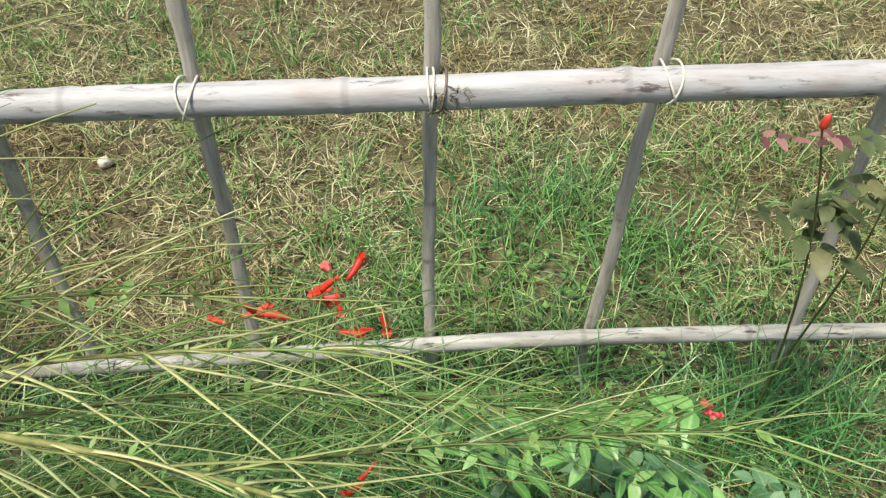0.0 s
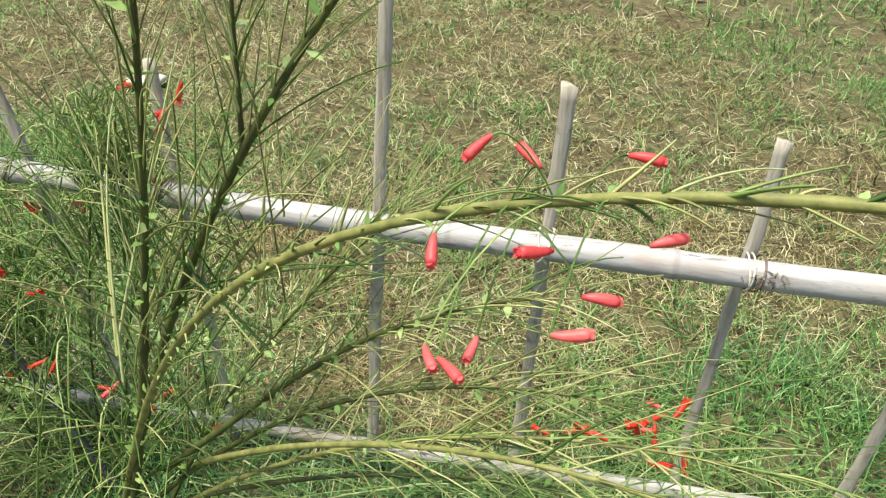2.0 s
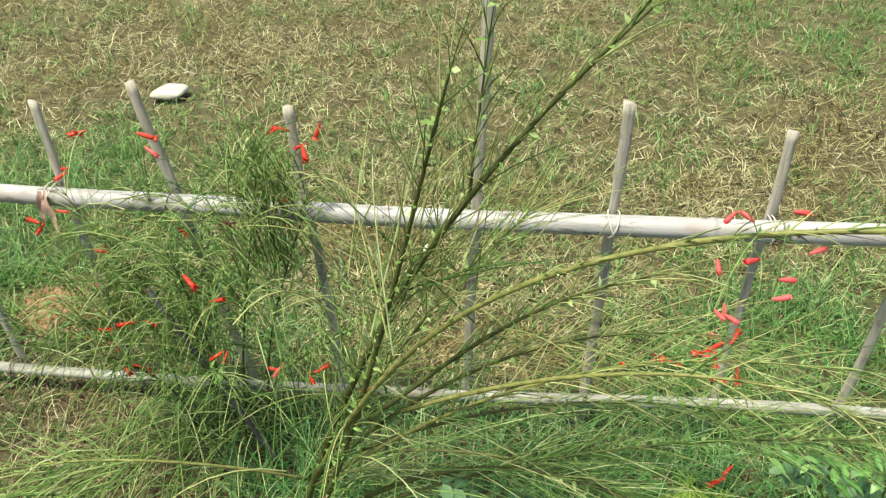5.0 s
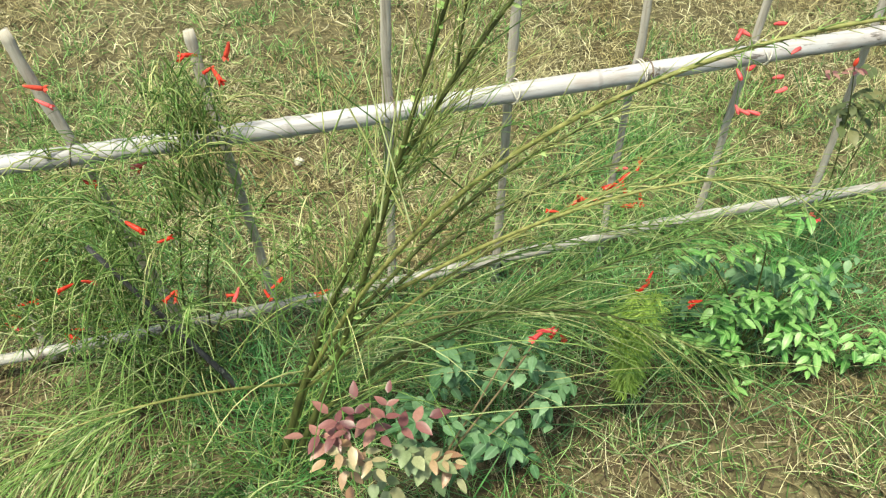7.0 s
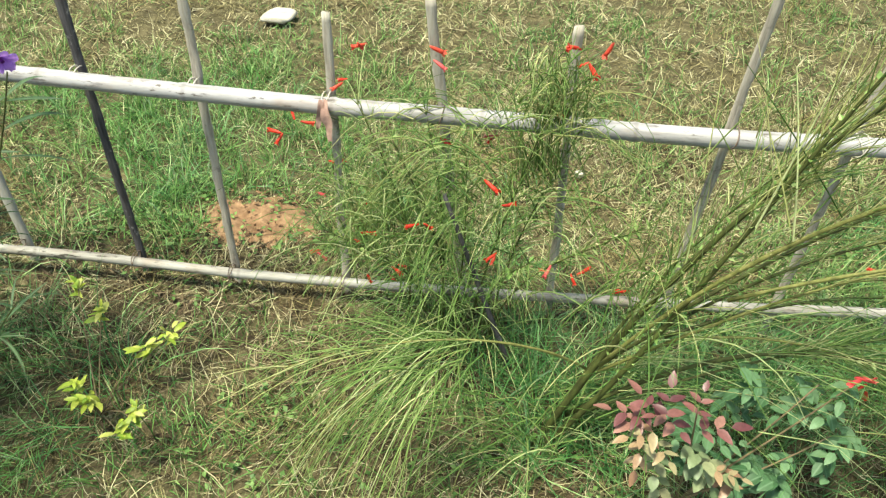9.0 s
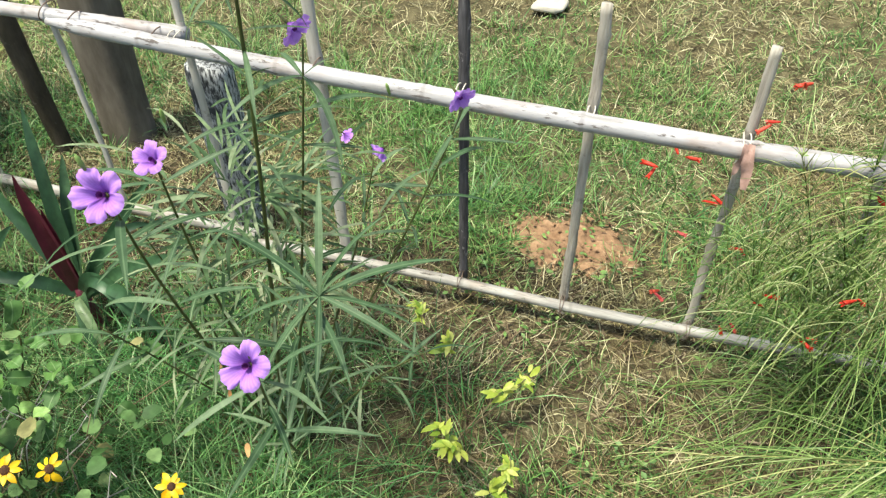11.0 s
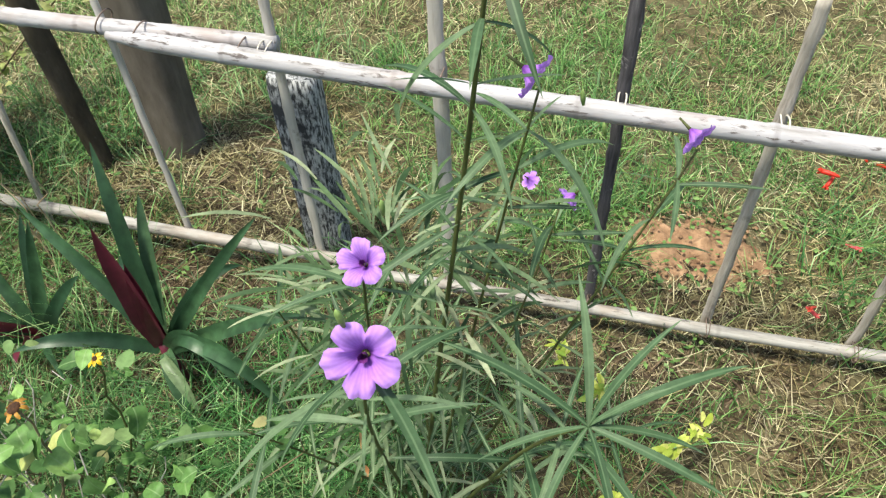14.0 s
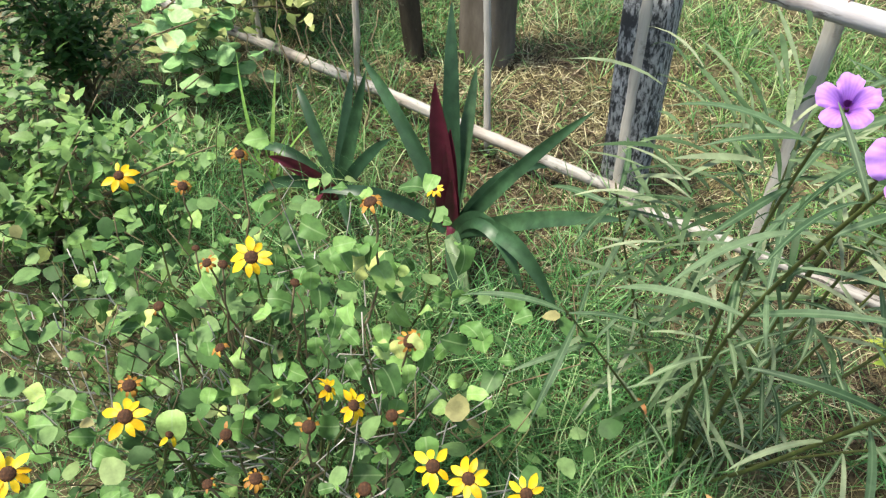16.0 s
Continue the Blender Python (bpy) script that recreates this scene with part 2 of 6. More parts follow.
M_rose_olive = leafy("olive_rose_leaf", [(0.0, (0.06, 0.085, 0.035)), (0.6, (0.11, 0.14, 0.06)), (1.0, (0.19, 0.18, 0.085))], 0.5, 0.25, False, 70, 0.3)
M_rose_cream = leafy("pale_grey_green_leaf", [(0.0, (0.15, 0.23, 0.12)), (0.6, (0.26, 0.31, 0.17)), (1.0, (0.38, 0.37, 0.22))], 0.45, 0.25, False, 70, 0.4)
M_rose_green = leafy("blue_green_leaf", [(0.0, (0.05, 0.13, 0.055)), (0.6, (0.105, 0.225, 0.105)), (1.0, (0.21, 0.35, 0.19))], 0.5, 0.28, False, 70, 0.3, (0.0022, (0.16, 0.28, 0.16), 0.6))
M_bright = leafy("bright_green_leaf", [(0.0, (0.08, 0.25, 0.05)), (0.5, (0.155, 0.37, 0.09)), (1.0, (0.29, 0.50, 0.17))], 0.42, 0.3, False, 70, 0.5, (0.0022, (0.30, 0.46, 0.18), 0.6))
M_joint = leafy("pale_joint_leaf", [(0.0, (0.16, 0.30, 0.08)), (0.6, (0.30, 0.44, 0.15)), (1.0, (0.48, 0.58, 0.28))], 0.5, 0.3, True, 70, 0.3)
M_lime = leafy("yellow_lime_leaf", [(0.0, (0.24, 0.38, 0.05)), (0.5, (0.46, 0.54, 0.08)), (1.0, (0.64, 0.66, 0.20))], 0.45, 0.3, False, 70)
M_lime_mass = leafy("lime_weed_leaf", [(0.0, (0.20, 0.36, 0.05)), (1.0, (0.44, 0.58, 0.13))], 0.5, 0.3, True, 60)
M_ruellia = leafy("narrow_grey_green_leaf", [(0.0, (0.03, 0.075, 0.028)), (0.4, (0.085, 0.15, 0.07)), (0.8, (0.15, 0.215, 0.115)), (1.0, (0.29, 0.33, 0.21))], 0.6, 0.25, False, 60, 0.25, (0.0016, (0.22, 0.30, 0.17), 0.7))
M_ruellia_young = leafy("dark_narrow_leaf", [(0.0, (0.035, 0.08, 0.035)), (0.6, (0.075, 0.14, 0.068)), (1.0, (0.15, 0.225, 0.125))], 0.55, 0.25, False, 60, 0.3, (0.0012, (0.15, 0.23, 0.12), 0.6))
M_ruellia_mass = leafy("narrow_grey_green_foliage", [(0.0, (0.03, 0.07, 0.025)), (0.5, (0.085, 0.145, 0.065)), (0.8, (0.17, 0.235, 0.13)), (1.0, (0.38, 0.42, 0.28))], 0.6, 0.25, True, 60, 0.25)
M_rust = leafy("rusty_dead_leaf", [(0.0, (0.40, 0.18, 0.07)), (1.0, (0.56, 0.34, 0.16))], 0.6, 0.2, False, 60)
def violet_petal():
    m, n, l, out = mat_new("violet_petal")
    tc = n.new("ShaderNodeTexCoord")
    sep = n.new("ShaderNodeSeparateXYZ")
    l.new(tc.outputs["Object"], sep.inputs[0])
    at = n.new("ShaderNodeMath"); at.operation = 'ARCTAN2'
    l.new(sep.outputs[2], at.inputs[0]); l.new(sep.outputs[0], at.inputs[1])
    fl = n.new("ShaderNodeCombineXYZ")
    l.new(sep.outputs[0], fl.inputs[0]); l.new(sep.outputs[2], fl.inputs[1])
    ln = n.new("ShaderNodeVectorMath"); ln.operation = 'LENGTH'
    l.new(fl.outputs[0], ln.inputs[0])
    body = ramp(n, [(0.0, (0.20, 0.05, 0.36)), (0.13, (0.24, 0.07, 0.42)), (0.24, (0.38, 0.15, 0.64)), (0.42, (0.47, 0.22, 0.76)), (1.0, (0.55, 0.31, 0.82))])
    mr = n.new("ShaderNodeMapRange")
    mr.inputs[2].default_value = 0.031
    l.new(ln.outputs["Value"], mr.inputs[0])
    l.new(mr.outputs[0], body.inputs[0])
    # fine radiating veins
    mu = n.new("ShaderNodeMath"); mu.operation = 'MULTIPLY'; mu.inputs[1].default_value = 35.0
    l.new(at.outputs[0], mu.inputs[0])
    si = n.new("ShaderNodeMath"); si.operation = 'SINE'
    l.new(mu.outputs[0], si.inputs[0])
    vr = ramp(n, [(0.2, (0.93, 0.91, 0.95)), (0.8, (1.02, 1.02, 1.02))])
    mv = n.new("ShaderNodeMapRange"); mv.inputs[1].default_value = -1.0
    l.new(si.outputs[0], mv.inputs[0]); l.new(mv.outputs[0], vr.inputs[0])
    nz = noise_tex(n, l, 90.0, tc.outputs["Object"])
    nr = ramp(n, [(0.3, (0.82, 0.80, 0.86)), (0.7, (1.08, 1.08, 1.05))])
    l.new(nz.outputs[0], nr.inputs[0])
    c = mixc(n, l, 1.0, mixc(n, l, 1.0, body.outputs[0], vr.outputs[0], 'MULTIPLY'), nr.outputs[0], 'MULTIPLY')
    p = n.new("ShaderNodeBsdfPrincipled")
    l.new(c, p.inputs["Base Color"])
    p.inputs["Roughness"].default_value, p.inputs["Specular IOR Level"].default_value = 0.6, 0.2
    tr = n.new("ShaderNodeBsdfTranslucent")
    l.new(c, tr.inputs["Color"])
    ms = n.new("ShaderNodeMixShader")
    ms.inputs[0].default_value = 0.35
    l.new(p.outputs[0], ms.inputs[1]); l.new(tr.outputs[0], ms.inputs[2]); l.new(ms.outputs[0], out.inputs[0])
    return m


M_violet = violet_petal()
M_violet_dark = leafy("deep_purple_throat", [(0.0, (0.13, 0.02, 0.18)), (1.0, (0.18, 0.04, 0.24))], 0.6, 0.1, False, 80)
M_strap = leafy("dark_strap_leaf", [(0.0, (0.014, 0.040, 0.022)), (0.6, (0.028, 0.070, 0.034)), (1.0, (0.055, 0.11, 0.055))], 0.42, 0.18, False, 45, 0.35, None, (9.0, (1.9, 1.75, 1.7)))
M_strap_purple = leafy("maroon_strap_leaf", [(0.0, (0.10, 0.012, 0.03)), (1.0, (0.17, 0.025, 0.05))], 0.4, 0.2, False, 30, 0.5)
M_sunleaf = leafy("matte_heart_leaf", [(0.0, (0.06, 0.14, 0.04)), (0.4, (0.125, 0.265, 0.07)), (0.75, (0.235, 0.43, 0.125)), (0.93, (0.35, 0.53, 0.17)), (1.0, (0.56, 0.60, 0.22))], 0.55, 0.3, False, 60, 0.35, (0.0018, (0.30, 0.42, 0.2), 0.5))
# Darker copy of the upper leaf, partly browned; shade low in the patch painted in.
M_sunleaf_low_shaded = leafy("matte_shaded_lower_leaf", [(0.0, (0.035, 0.09, 0.025)), (0.5, (0.09, 0.19, 0.06)), (0.9, (0.19, 0.31, 0.12)), (1.0, (0.30, 0.26, 0.12))], 0.6, 0.25, True, 60, 0.25)
M_yellow = leafy("yellow_ray_petal", [(0.0, (0.86, 0.47, 0.008)), (0.6, (0.90, 0.60, 0.012)), (1.0, (0.92, 0.68, 0.03))], 0.5, 0.3, False, 60)
M_disc = solid("dark_brown_flower_disc", [(0.35, (0.025, 0.012, 0.006)), (0.6, (0.07, 0.03, 0.012)), (0.8, (0.16, 0.08, 0.03))], (260, 260, 260), 0.85, 0.003)
M_wither = leafy("withered_orange_petal", [(0.0, (0.34, 0.15, 0.03)), (1.0, (0.62, 0.32, 0.05))], 0.6, 0.25, False, 60)
M_roundleaf = leafy("soft_round_leaf", [(0.0, (0.14, 0.34, 0.11)), (0.5, (0.26, 0.48, 0.19)), (1.0, (0.40, 0.58, 0.30))], 0.5, 0.3, False, 50)
M_shrub = leafy("dark_shrub_leaf", [(0.0, (0.025, 0.075, 0.02)), (0.6, (0.07, 0.175, 0.042)), (1.0, (0.17, 0.30, 0.09))], 0.45, 0.25, True, 60)

# ---- mesh helpers ----
rng = np.random.default_rng(7)


class Soup:
    """Vertices and faces gathered for one mesh."""
    def __init__(self):
        self.v, self.f = [], []

    def mesh(self, name, mats, smooth=True):
        me = bpy.data.meshes.new(name)
        me.from_pydata(self.v, [], self.f)
        for m in (mats if isinstance(mats, (list, tuple)) else [mats]):
            me.materials.append(m)
        if smooth:
            me.polygons.foreach_set("use_smooth", [True] * len(me.polygons))
        me.update()
        return me

    def tube(self, pts, radii, sides=6, cap=True, squash=1.0, out=None):
        """A tube along pts; squash flattens it across."""
        pts = [Vector(p) for p in pts]
        k0, prev = len(self.v), None
        for i, p in enumerate(pts):
            d = (pts[min(i + 1, len(pts) - 1)] - pts[max(i - 1, 0)]).normalized()
            if prev is None:
                ref = Vector(out) if out else (Vector((0, 0, 1)) if abs(d.z) < 0.9 else Vector((1, 0, 0)))
                a = (ref - d * ref.dot(d)).normalized()
            else:
                a = (prev - d * prev.dot(d)).normalized()
            prev = a
            b = d.cross(a)
            for j in range(sides):
                w = 2 * math.pi * (j + 0.5) / sides
                self.v.append(p + (a * math.cos(w) * squash + b * math.sin(w)) * radii[i])
        for i in range(len(pts) - 1):
            for j in range(sides):
                q = k0 + i * sides
                self.f.append((q + j, q + (j + 1) % sides, q + sides + (j + 1) % sides, q + sides + j))
        if cap:
            self.f.append(tuple(k0 + j for j in reversed(range(sides))))
            q = k0 + (len(pts) - 1) * sides
            self.f.append(tuple(q + j for j in range(sides)))

    def strip(self, m, length, width, shape, droop=0.0, fold=0.15, seg=5, wave=0.0):
        """A leaf blade with a midrib: along +y of m, its face to +z."""
        k0 = len(self.v)
        y, z, ang = 0.0, 0.0, 0.0
        step = length / seg
        for i in range(seg + 1):
            s = i / seg
            w = 0.5 * width * shape(s)
            up = w * fold + wave * w * math.sin(9 * s)
            for x, h in ((-w, up), (0, 0), (w, up - 2 * wave * w * math.sin(9 * s + 1))):
                self.v.append(m @ Vector((x, y, z + h)))
            ang = -droop * (s + 0.5 / seg)
            y += step * math.cos(ang)
            z += step * math.sin(ang)
        for i in range(seg):
            a = k0 + 3 * i
            self.f += [(a, a + 1, a + 4, a + 3), (a + 1, a + 2, a + 5, a + 4)]


def lance(s):
    return max(0.02, math.sin(math.pi * min(1, s * 0.92 + 0.08)) ** 0.8)


def ovate(s):
    return max(0.02, (math.sin(math.pi * s ** 0.7)) ** 0.75) if 0 < s < 1 else 0.06


def heart(s):
    return max(0.03, (1 - s) ** 0.72 * (0.82 + 1.25 * s) * min(1, 0.4 + 4.5 * s))


def strapf(s):
    return max(0.02, min(1, 0.65 + 1.2 * s) * (1 - s ** 3))


def petalf(s):
    return max(0.12, math.sin(math.pi * (0.12 + 0.80 * s)) ** 0.6)


def thing(name, at, label, category, group="", kind=""):
    ob = new(name)
    ob.location = at
    ob.empty_display_size = 0.05
    tagged(ob, label, category, group, kind)
    return ob


def part(name, me, parent, label="", m=None):
    """One mesh object under a thing or a part; m is its pose in the world."""
    ob = new(name, me)
    ob.parent = parent
    base = Matrix.Translation(parent.location) if parent.parent is None else Matrix.Translation(parent.parent.location) @ parent.matrix_basis
    ob.matrix_basis = base.inverted() @ (m if m else Matrix())
    if label:
        ob["label"] = label
    return ob


def aim(pos, direction, roll=0.0, size=1.0, up=(0, 0, 1)):
    """A pose at pos whose +y runs along direction and whose +z is as near to up as it can be."""
    y = Vector(direction).normalized()
    u = Vector(up)
    x = y.cross(u)
    if x.length < 1e-3:
        x = Vector((1, 0, 0))
    x.normalize()
    z = x.cross(y)
    r = Matrix((x, y, z)).transposed().to_4x4()
    return Matrix.Translation(pos) @ r @ Matrix.Rotation(roll, 4, 'Y') @ Matrix.Scale(size, 4)


def bez(c, u):
    c = [Vector(p) for p in c]
    return c[0] * (1 - u) ** 3 + c[1] * 3 * u * (1 - u) ** 2 + c[2] * 3 * u * u * (1 - u) + c[3] * u ** 3


def rv(a, b):
    return float(rng.uniform(a, b))


def ground_z(x, y):
    return 0.014 * noise.noise((x * 1.7, y * 1.7, 3.0)) + 0.008 * noise.noise((x * 6, y * 6, 9.0))

# ---- ground ----
def spread(lo, hi, n):
    far = [15, 30, 60, 120, 300]
    return [lo - d for d in reversed(far)] + list(np.linspace(lo, hi, n)) + [hi + d for d in far]


gx, gy = spread(-7.0, 4.0, 150), spread(-3.5, 8.0, 150)
g = Soup()
g.v = [(x, y, ground_z(x, y) if -7 < x < 4 and -3.5 < y < 8 else 0.0) for y in gy for x in gx]
nx = len(gx)
g.f = [(j * nx + i, j * nx + i + 1, (j + 1) * nx + i + 1, (j + 1) * nx + i) for j in range(len(gy) - 1) for i in range(nx - 1)]
ground = new("ground", g.mesh("ground", M_soil))
tagged(ground, "brown earth with dry litter under patchy grass", "ground", kind="structure")

# low heap of dug red earth behind the fence
hp = Soup()
HX, HY, NR, NA = -1.76, 0.30, 16, 48
for r in range(NR + 1):
    for a in range(NA):
        th, s = 2 * math.pi * a / NA, r / NR
        ex = 0.235 * (1 + 0.22 * noise.noise((math.cos(th) * 1.5, math.sin(th) * 1.5, 4)))
        x, y = HX + ex * s * math.cos(th), HY + 0.62 * ex * s * math.sin(th)
        lump = 0.016 * noise.noise((x * 14, y * 14, 1)) + 0.012 * noise.noise((x * 35, y * 35, 2))
        hp.v.append((x, y, ground_z(x, y) - 0.012 + (0.032 + lump * 2.0) * (1 - s * s)))
for r in range(NR):
    for a in range(NA):
        b = (a + 1) % NA
        hp.f.append((r * NA + a, r * NA + b, (r + 1) * NA + b, (r + 1) * NA + a))
heap = thing("earth_mound", (HX, HY, 0), "", "")
part("soil", hp.mesh("soil", M_dirt), heap)
cl = Soup()
for _ in range(260):
    th, s_ = rv(0, 6.28), math.sqrt(rv(0, 1))
    x, y, r = HX + 0.25 * s_ * math.cos(th), HY + 0.16 * s_ * math.sin(th), abs(rng.normal(0, 0.0032)) + 0.0015
    z, k0 = ground_z(x, y) + 0.022 * (1 - s_ * s_) + 0.006, len(cl.v)
    for a, b, c in ((1, 0, 0), (-1, 0, 0), (0, 1, 0), (0, -1, 0), (0, 0, 1), (0, 0, -1)):
        cl.v.append((x + a * r * rv(0.7, 1.3), y + b * r * rv(0.7, 1.3), z + c * r * rv(0.6, 1.0)))
    cl.f += [(k0 + a, k0 + b, k0 + c) for a, b, c in ((0, 2, 4), (2, 1, 4), (1, 3, 4), (3, 0, 4), (2, 0, 5), (1, 2, 5), (3, 1, 5), (0, 3, 5))]
part("crumbled_soil", cl.mesh("crumbled_soil", M_dirt, False), heap)["kind"] = "stuff"
tagged(heap, "low crumbly heap of dug reddish earth on the grass", "earth mound")

# ---- fence ----
fence = thing("bamboo_fence", (-1.4, 0, 0), "low garden fence of bleached bamboo rails tied to grey stakes", "fence")


def along(nodes, x):
    """A smooth line through nodes (x, y, z)."""
    xs = [q[0] for q in nodes]
    u = [x - 0.12, x - 0.06, x, x + 0.06, x + 0.12]
    return tuple(float(np.mean(np.interp(u, xs, [q[k] for q in nodes]))) for k in (1, 2))


def pole(name, x0, x1, nodes_l, rad, mat, label, seed, nodes=0.33, taper=0.9):
    """A round cane with swollen joints and a slight wander."""
    s = Soup()
    n = int((x1 - x0) / 0.016)
    pts, rad_l = [], []
    for i in range(n + 1):
        x = x0 + (x1 - x0) * i / n
        y, z = along(nodes_l, x)
        z += 0.003 * noise.noise((x * 2.3, seed, 0))
        y += 0.005 * noise.noise((x * 1.3, seed, 7))
        q = (x + 0.1 * seed) / nodes
        q = abs(q - round(q)) * nodes
        r = rad * (1 - (1 - taper) * i / n) * (1 + 0.10 * math.exp(-(q / 0.009) ** 2) - 0.05 * math.exp(-((q - 0.02) / 0.008) ** 2))
        r *= (1 + 0.03 * noise.noise((x * 9, seed, 3))) * min(1.0, 0.45 + (x - x0) / 0.16)
        pts.append((x, y, z))
        rad_l.append(r)
    s.tube(pts, rad_l, 20)
    return part(name, s.mesh(name, mat), fence, label)


TOP = [(-3.3, -0.018, 0.668), (-3.0, -0.016, 0.661), (-2.34, -0.012, 0.632), (-1.43, -0.006, 0.611), (-0.9, -0.004, 0.612), (-0.55, 0, 0.614), (0.0, 0, 0.630), (0.6, 0.002, 0.650), (2.8, 0.004, 0.69)]
TOP_L = [(-5.2, 0.02, 0.67), (-3.5, 0.020, 0.653), (-3.0, 0.022, 0.652), (-2.4, 0.036, 0.654)]
LOW = [(-2.9, -0.01, 0.060), (-2.65, -0.01, 0.066), (-2.33, -0.01, 0.080), (-2.0, -0.01, 0.082), (-1.73, 0.0, 0.062), (-1.43, 0.004, 0.066), (-0.57, 0.012, 0.096), (-0.29, 0.012, 0.118), (0.0, 0.012, 0.145), (0.26, 0.014, 0.156), (0.61, 0.03, 0.142), (2.8, 0.03, 0.12)]
LOW_L = [(-5.2, 0.03, 0.06), (-3.45, 0.03, 0.068), (-3.0, 0.0, 0.085), (-2.5, 0.02, 0.068)]
pole("top_rail", -2.985, 2.6, TOP, 0.0180, M_pole, "thick bleached whitish bamboo rail", 1.0, 0.33, 1.33)
pole("top_rail", -5.0, -2.655, TOP_L, 0.0185, M_pole, "bleached bamboo rail with a cut end behind the other", 2.3)
pole("bottom_rail", -2.62, 2.6, LOW, 0.0130, M_pole_low, "thin cracked grey bamboo rail close to the ground", 3.1, 0.28, 1.1)
pole("bottom_rail", -5.0, -2.58, LOW_L, 0.0165, M_pole_low, "thin pale bamboo rail close to the ground", 5.7, 0.3)


def stake(xk, xb, top, half, mat, seed, label="", lean_y=0.0):
    """A split, knotty stake driven into the ground, its top cut askew."""
    s = Soup()
    pts, rad_l = [], []
    n = 44
    for i in range(n + 1):
        u = i / n
        z = -0.06 + (top + 0.06) * u
        t = (z - 0.09) / (0.63 - 0.09)
        x = xb + (xk - xb) * t + 0.0045 * noise.noise((z * 5, seed, 1)) + 0.002 * noise.noise((z * 22, seed, 2))
        knot = 0.16 * math.exp(-((z * 7 + seed) % 1.0 - 0.5) ** 2 / 0.006)
        pts.append((x, 0.034 + lean_y * z + 0.005 * noise.noise((z * 5, seed, 4)), z))
        rad_l.append(0.9 * half * (1 + 0.16 * noise.noise((z * 6, seed, 8)) + 0.10 * noise.noise((z * 40, seed, 5)) + knot))
    s.tube(pts, rad_l, 9, squash=0.5, out=(0, 1, 0))
    for k in range(9):
        v = s.v[len(s.v) - 9 + k]
        v.z += 0.006 * noise.noise((seed, k * 0.9, 2)) + 0.5 * (v.x - pts[-1][0]) * noise.noise((seed, 3, 3))
    return part("stake", s.mesh("stake", mat), fence, label)


STAKES = [  # x at the top rail, x at the bottom rail, height, half width
    (1.16, 1.19, 0.86, 0.011), (0.87, 0.90, 0.84, 0.011), (0.58, 0.615, 0.86, 0.0115), (0.282, 0.264, 0.90, 0.0115), (0.0, -0.003, 0.82, 0.0105),
    (-0.285, -0.292, 0.862, 0.0115), (-0.55, -0.571, 1.075, 0.012), (-0.90, -0.872, 0.825, 0.011), (-1.182, -1.11, 0.861, 0.0125), (-1.432, -1.426, 0.81, 0.0115), (-1.737, -1.733, 0.85, 0.0125)]
for k, (xk, xb, top, half) in enumerate(STAKES):
    stake(xk, xb, top, half, M_stake, k * 1.7)
stake(-2.007, -1.998, 0.845, 0.013, M_stake_dark, 31, "blackened rough wooden stake")
stake(-2.34, -2.326, 1.05, 0.017, M_stake_pale, 33, "thick pale bamboo stake")
stake(-2.664, -2.653, 0.86, 0.0125, M_stake_pale, 35, "pale split bamboo stake")
stake(-3.023, -3.01, 0.86, 0.0105, M_stake_pale, 37, "thin pale bamboo stake")
stake(-3.372, -3.43, 0.69, 0.0115, M_stake, 39)
stake(-3.76, -3.80, 0.74, 0.0115, M_stake, 41)


def tie(x, z, rad, mat, slant=0.012, cross=True, y0=-0.004, thick=0.0016):
    """A loop of cord round a rail and the stake behind it."""
    for sgn in ((1, -1) if cross else (1,)):
        s = Soup()
        pts = []
        for i in range(25):
            w = 2 * math.pi * i / 24
            yy = math.cos(w)
            pts.append((x + sgn * slant * math.sin(w) + 0.001 * sgn, y0 + 0.010 + yy * (rad + 0.010), z + math.sin(w) * rad))
        s.tube(pts, [thick] * 25, 6, cap=False)
        part("tie", s.mesh("tie", mat), fence, "white twine tie" if mat is M_twine else "rusty wire tie")


RZ = lambda x: along(TOP, x)[1]
RR = lambda x: 0.0180 * (1 + 0.33 * (x + 2.985) / 5.585) + 0.0022
for x in (0.285, -0.287):
    tie(x, RZ(x), RR(x), M_twine, 0.010)
tie(0.012, RZ(0), RR(0), M_wire, 0.006, False)
tie(0.0, RZ(0), RR(0), M_twine, 0.003)
for x in (-0.55, -0.9, -1.18, 0.58):
    tie(x, RZ(x), RR(x), M_wire, 0.006, False)
for x in (-1.437, -1.737, -2.007):
    tie(x, RZ(x), RR(x), M_twine, 0.006)
for x, m in ((-2.335, M_wire), (-2.667, M_twine), (-2.72, M_wire), (-2.93, M_wire)):
    tie(x, RZ(x), RR(x) + 0.001, m, 0.008, m is M_twine)
tie(-3.02, 0.660, 0.021, M_wire, 0.006, False, 0.02)
for x in (-1.733, -1.998, -2.326, -1.426):
    tie(x, along(LOW, x)[1], 0.0158, M_wire, 0.003, True, -0.006, 0.001)


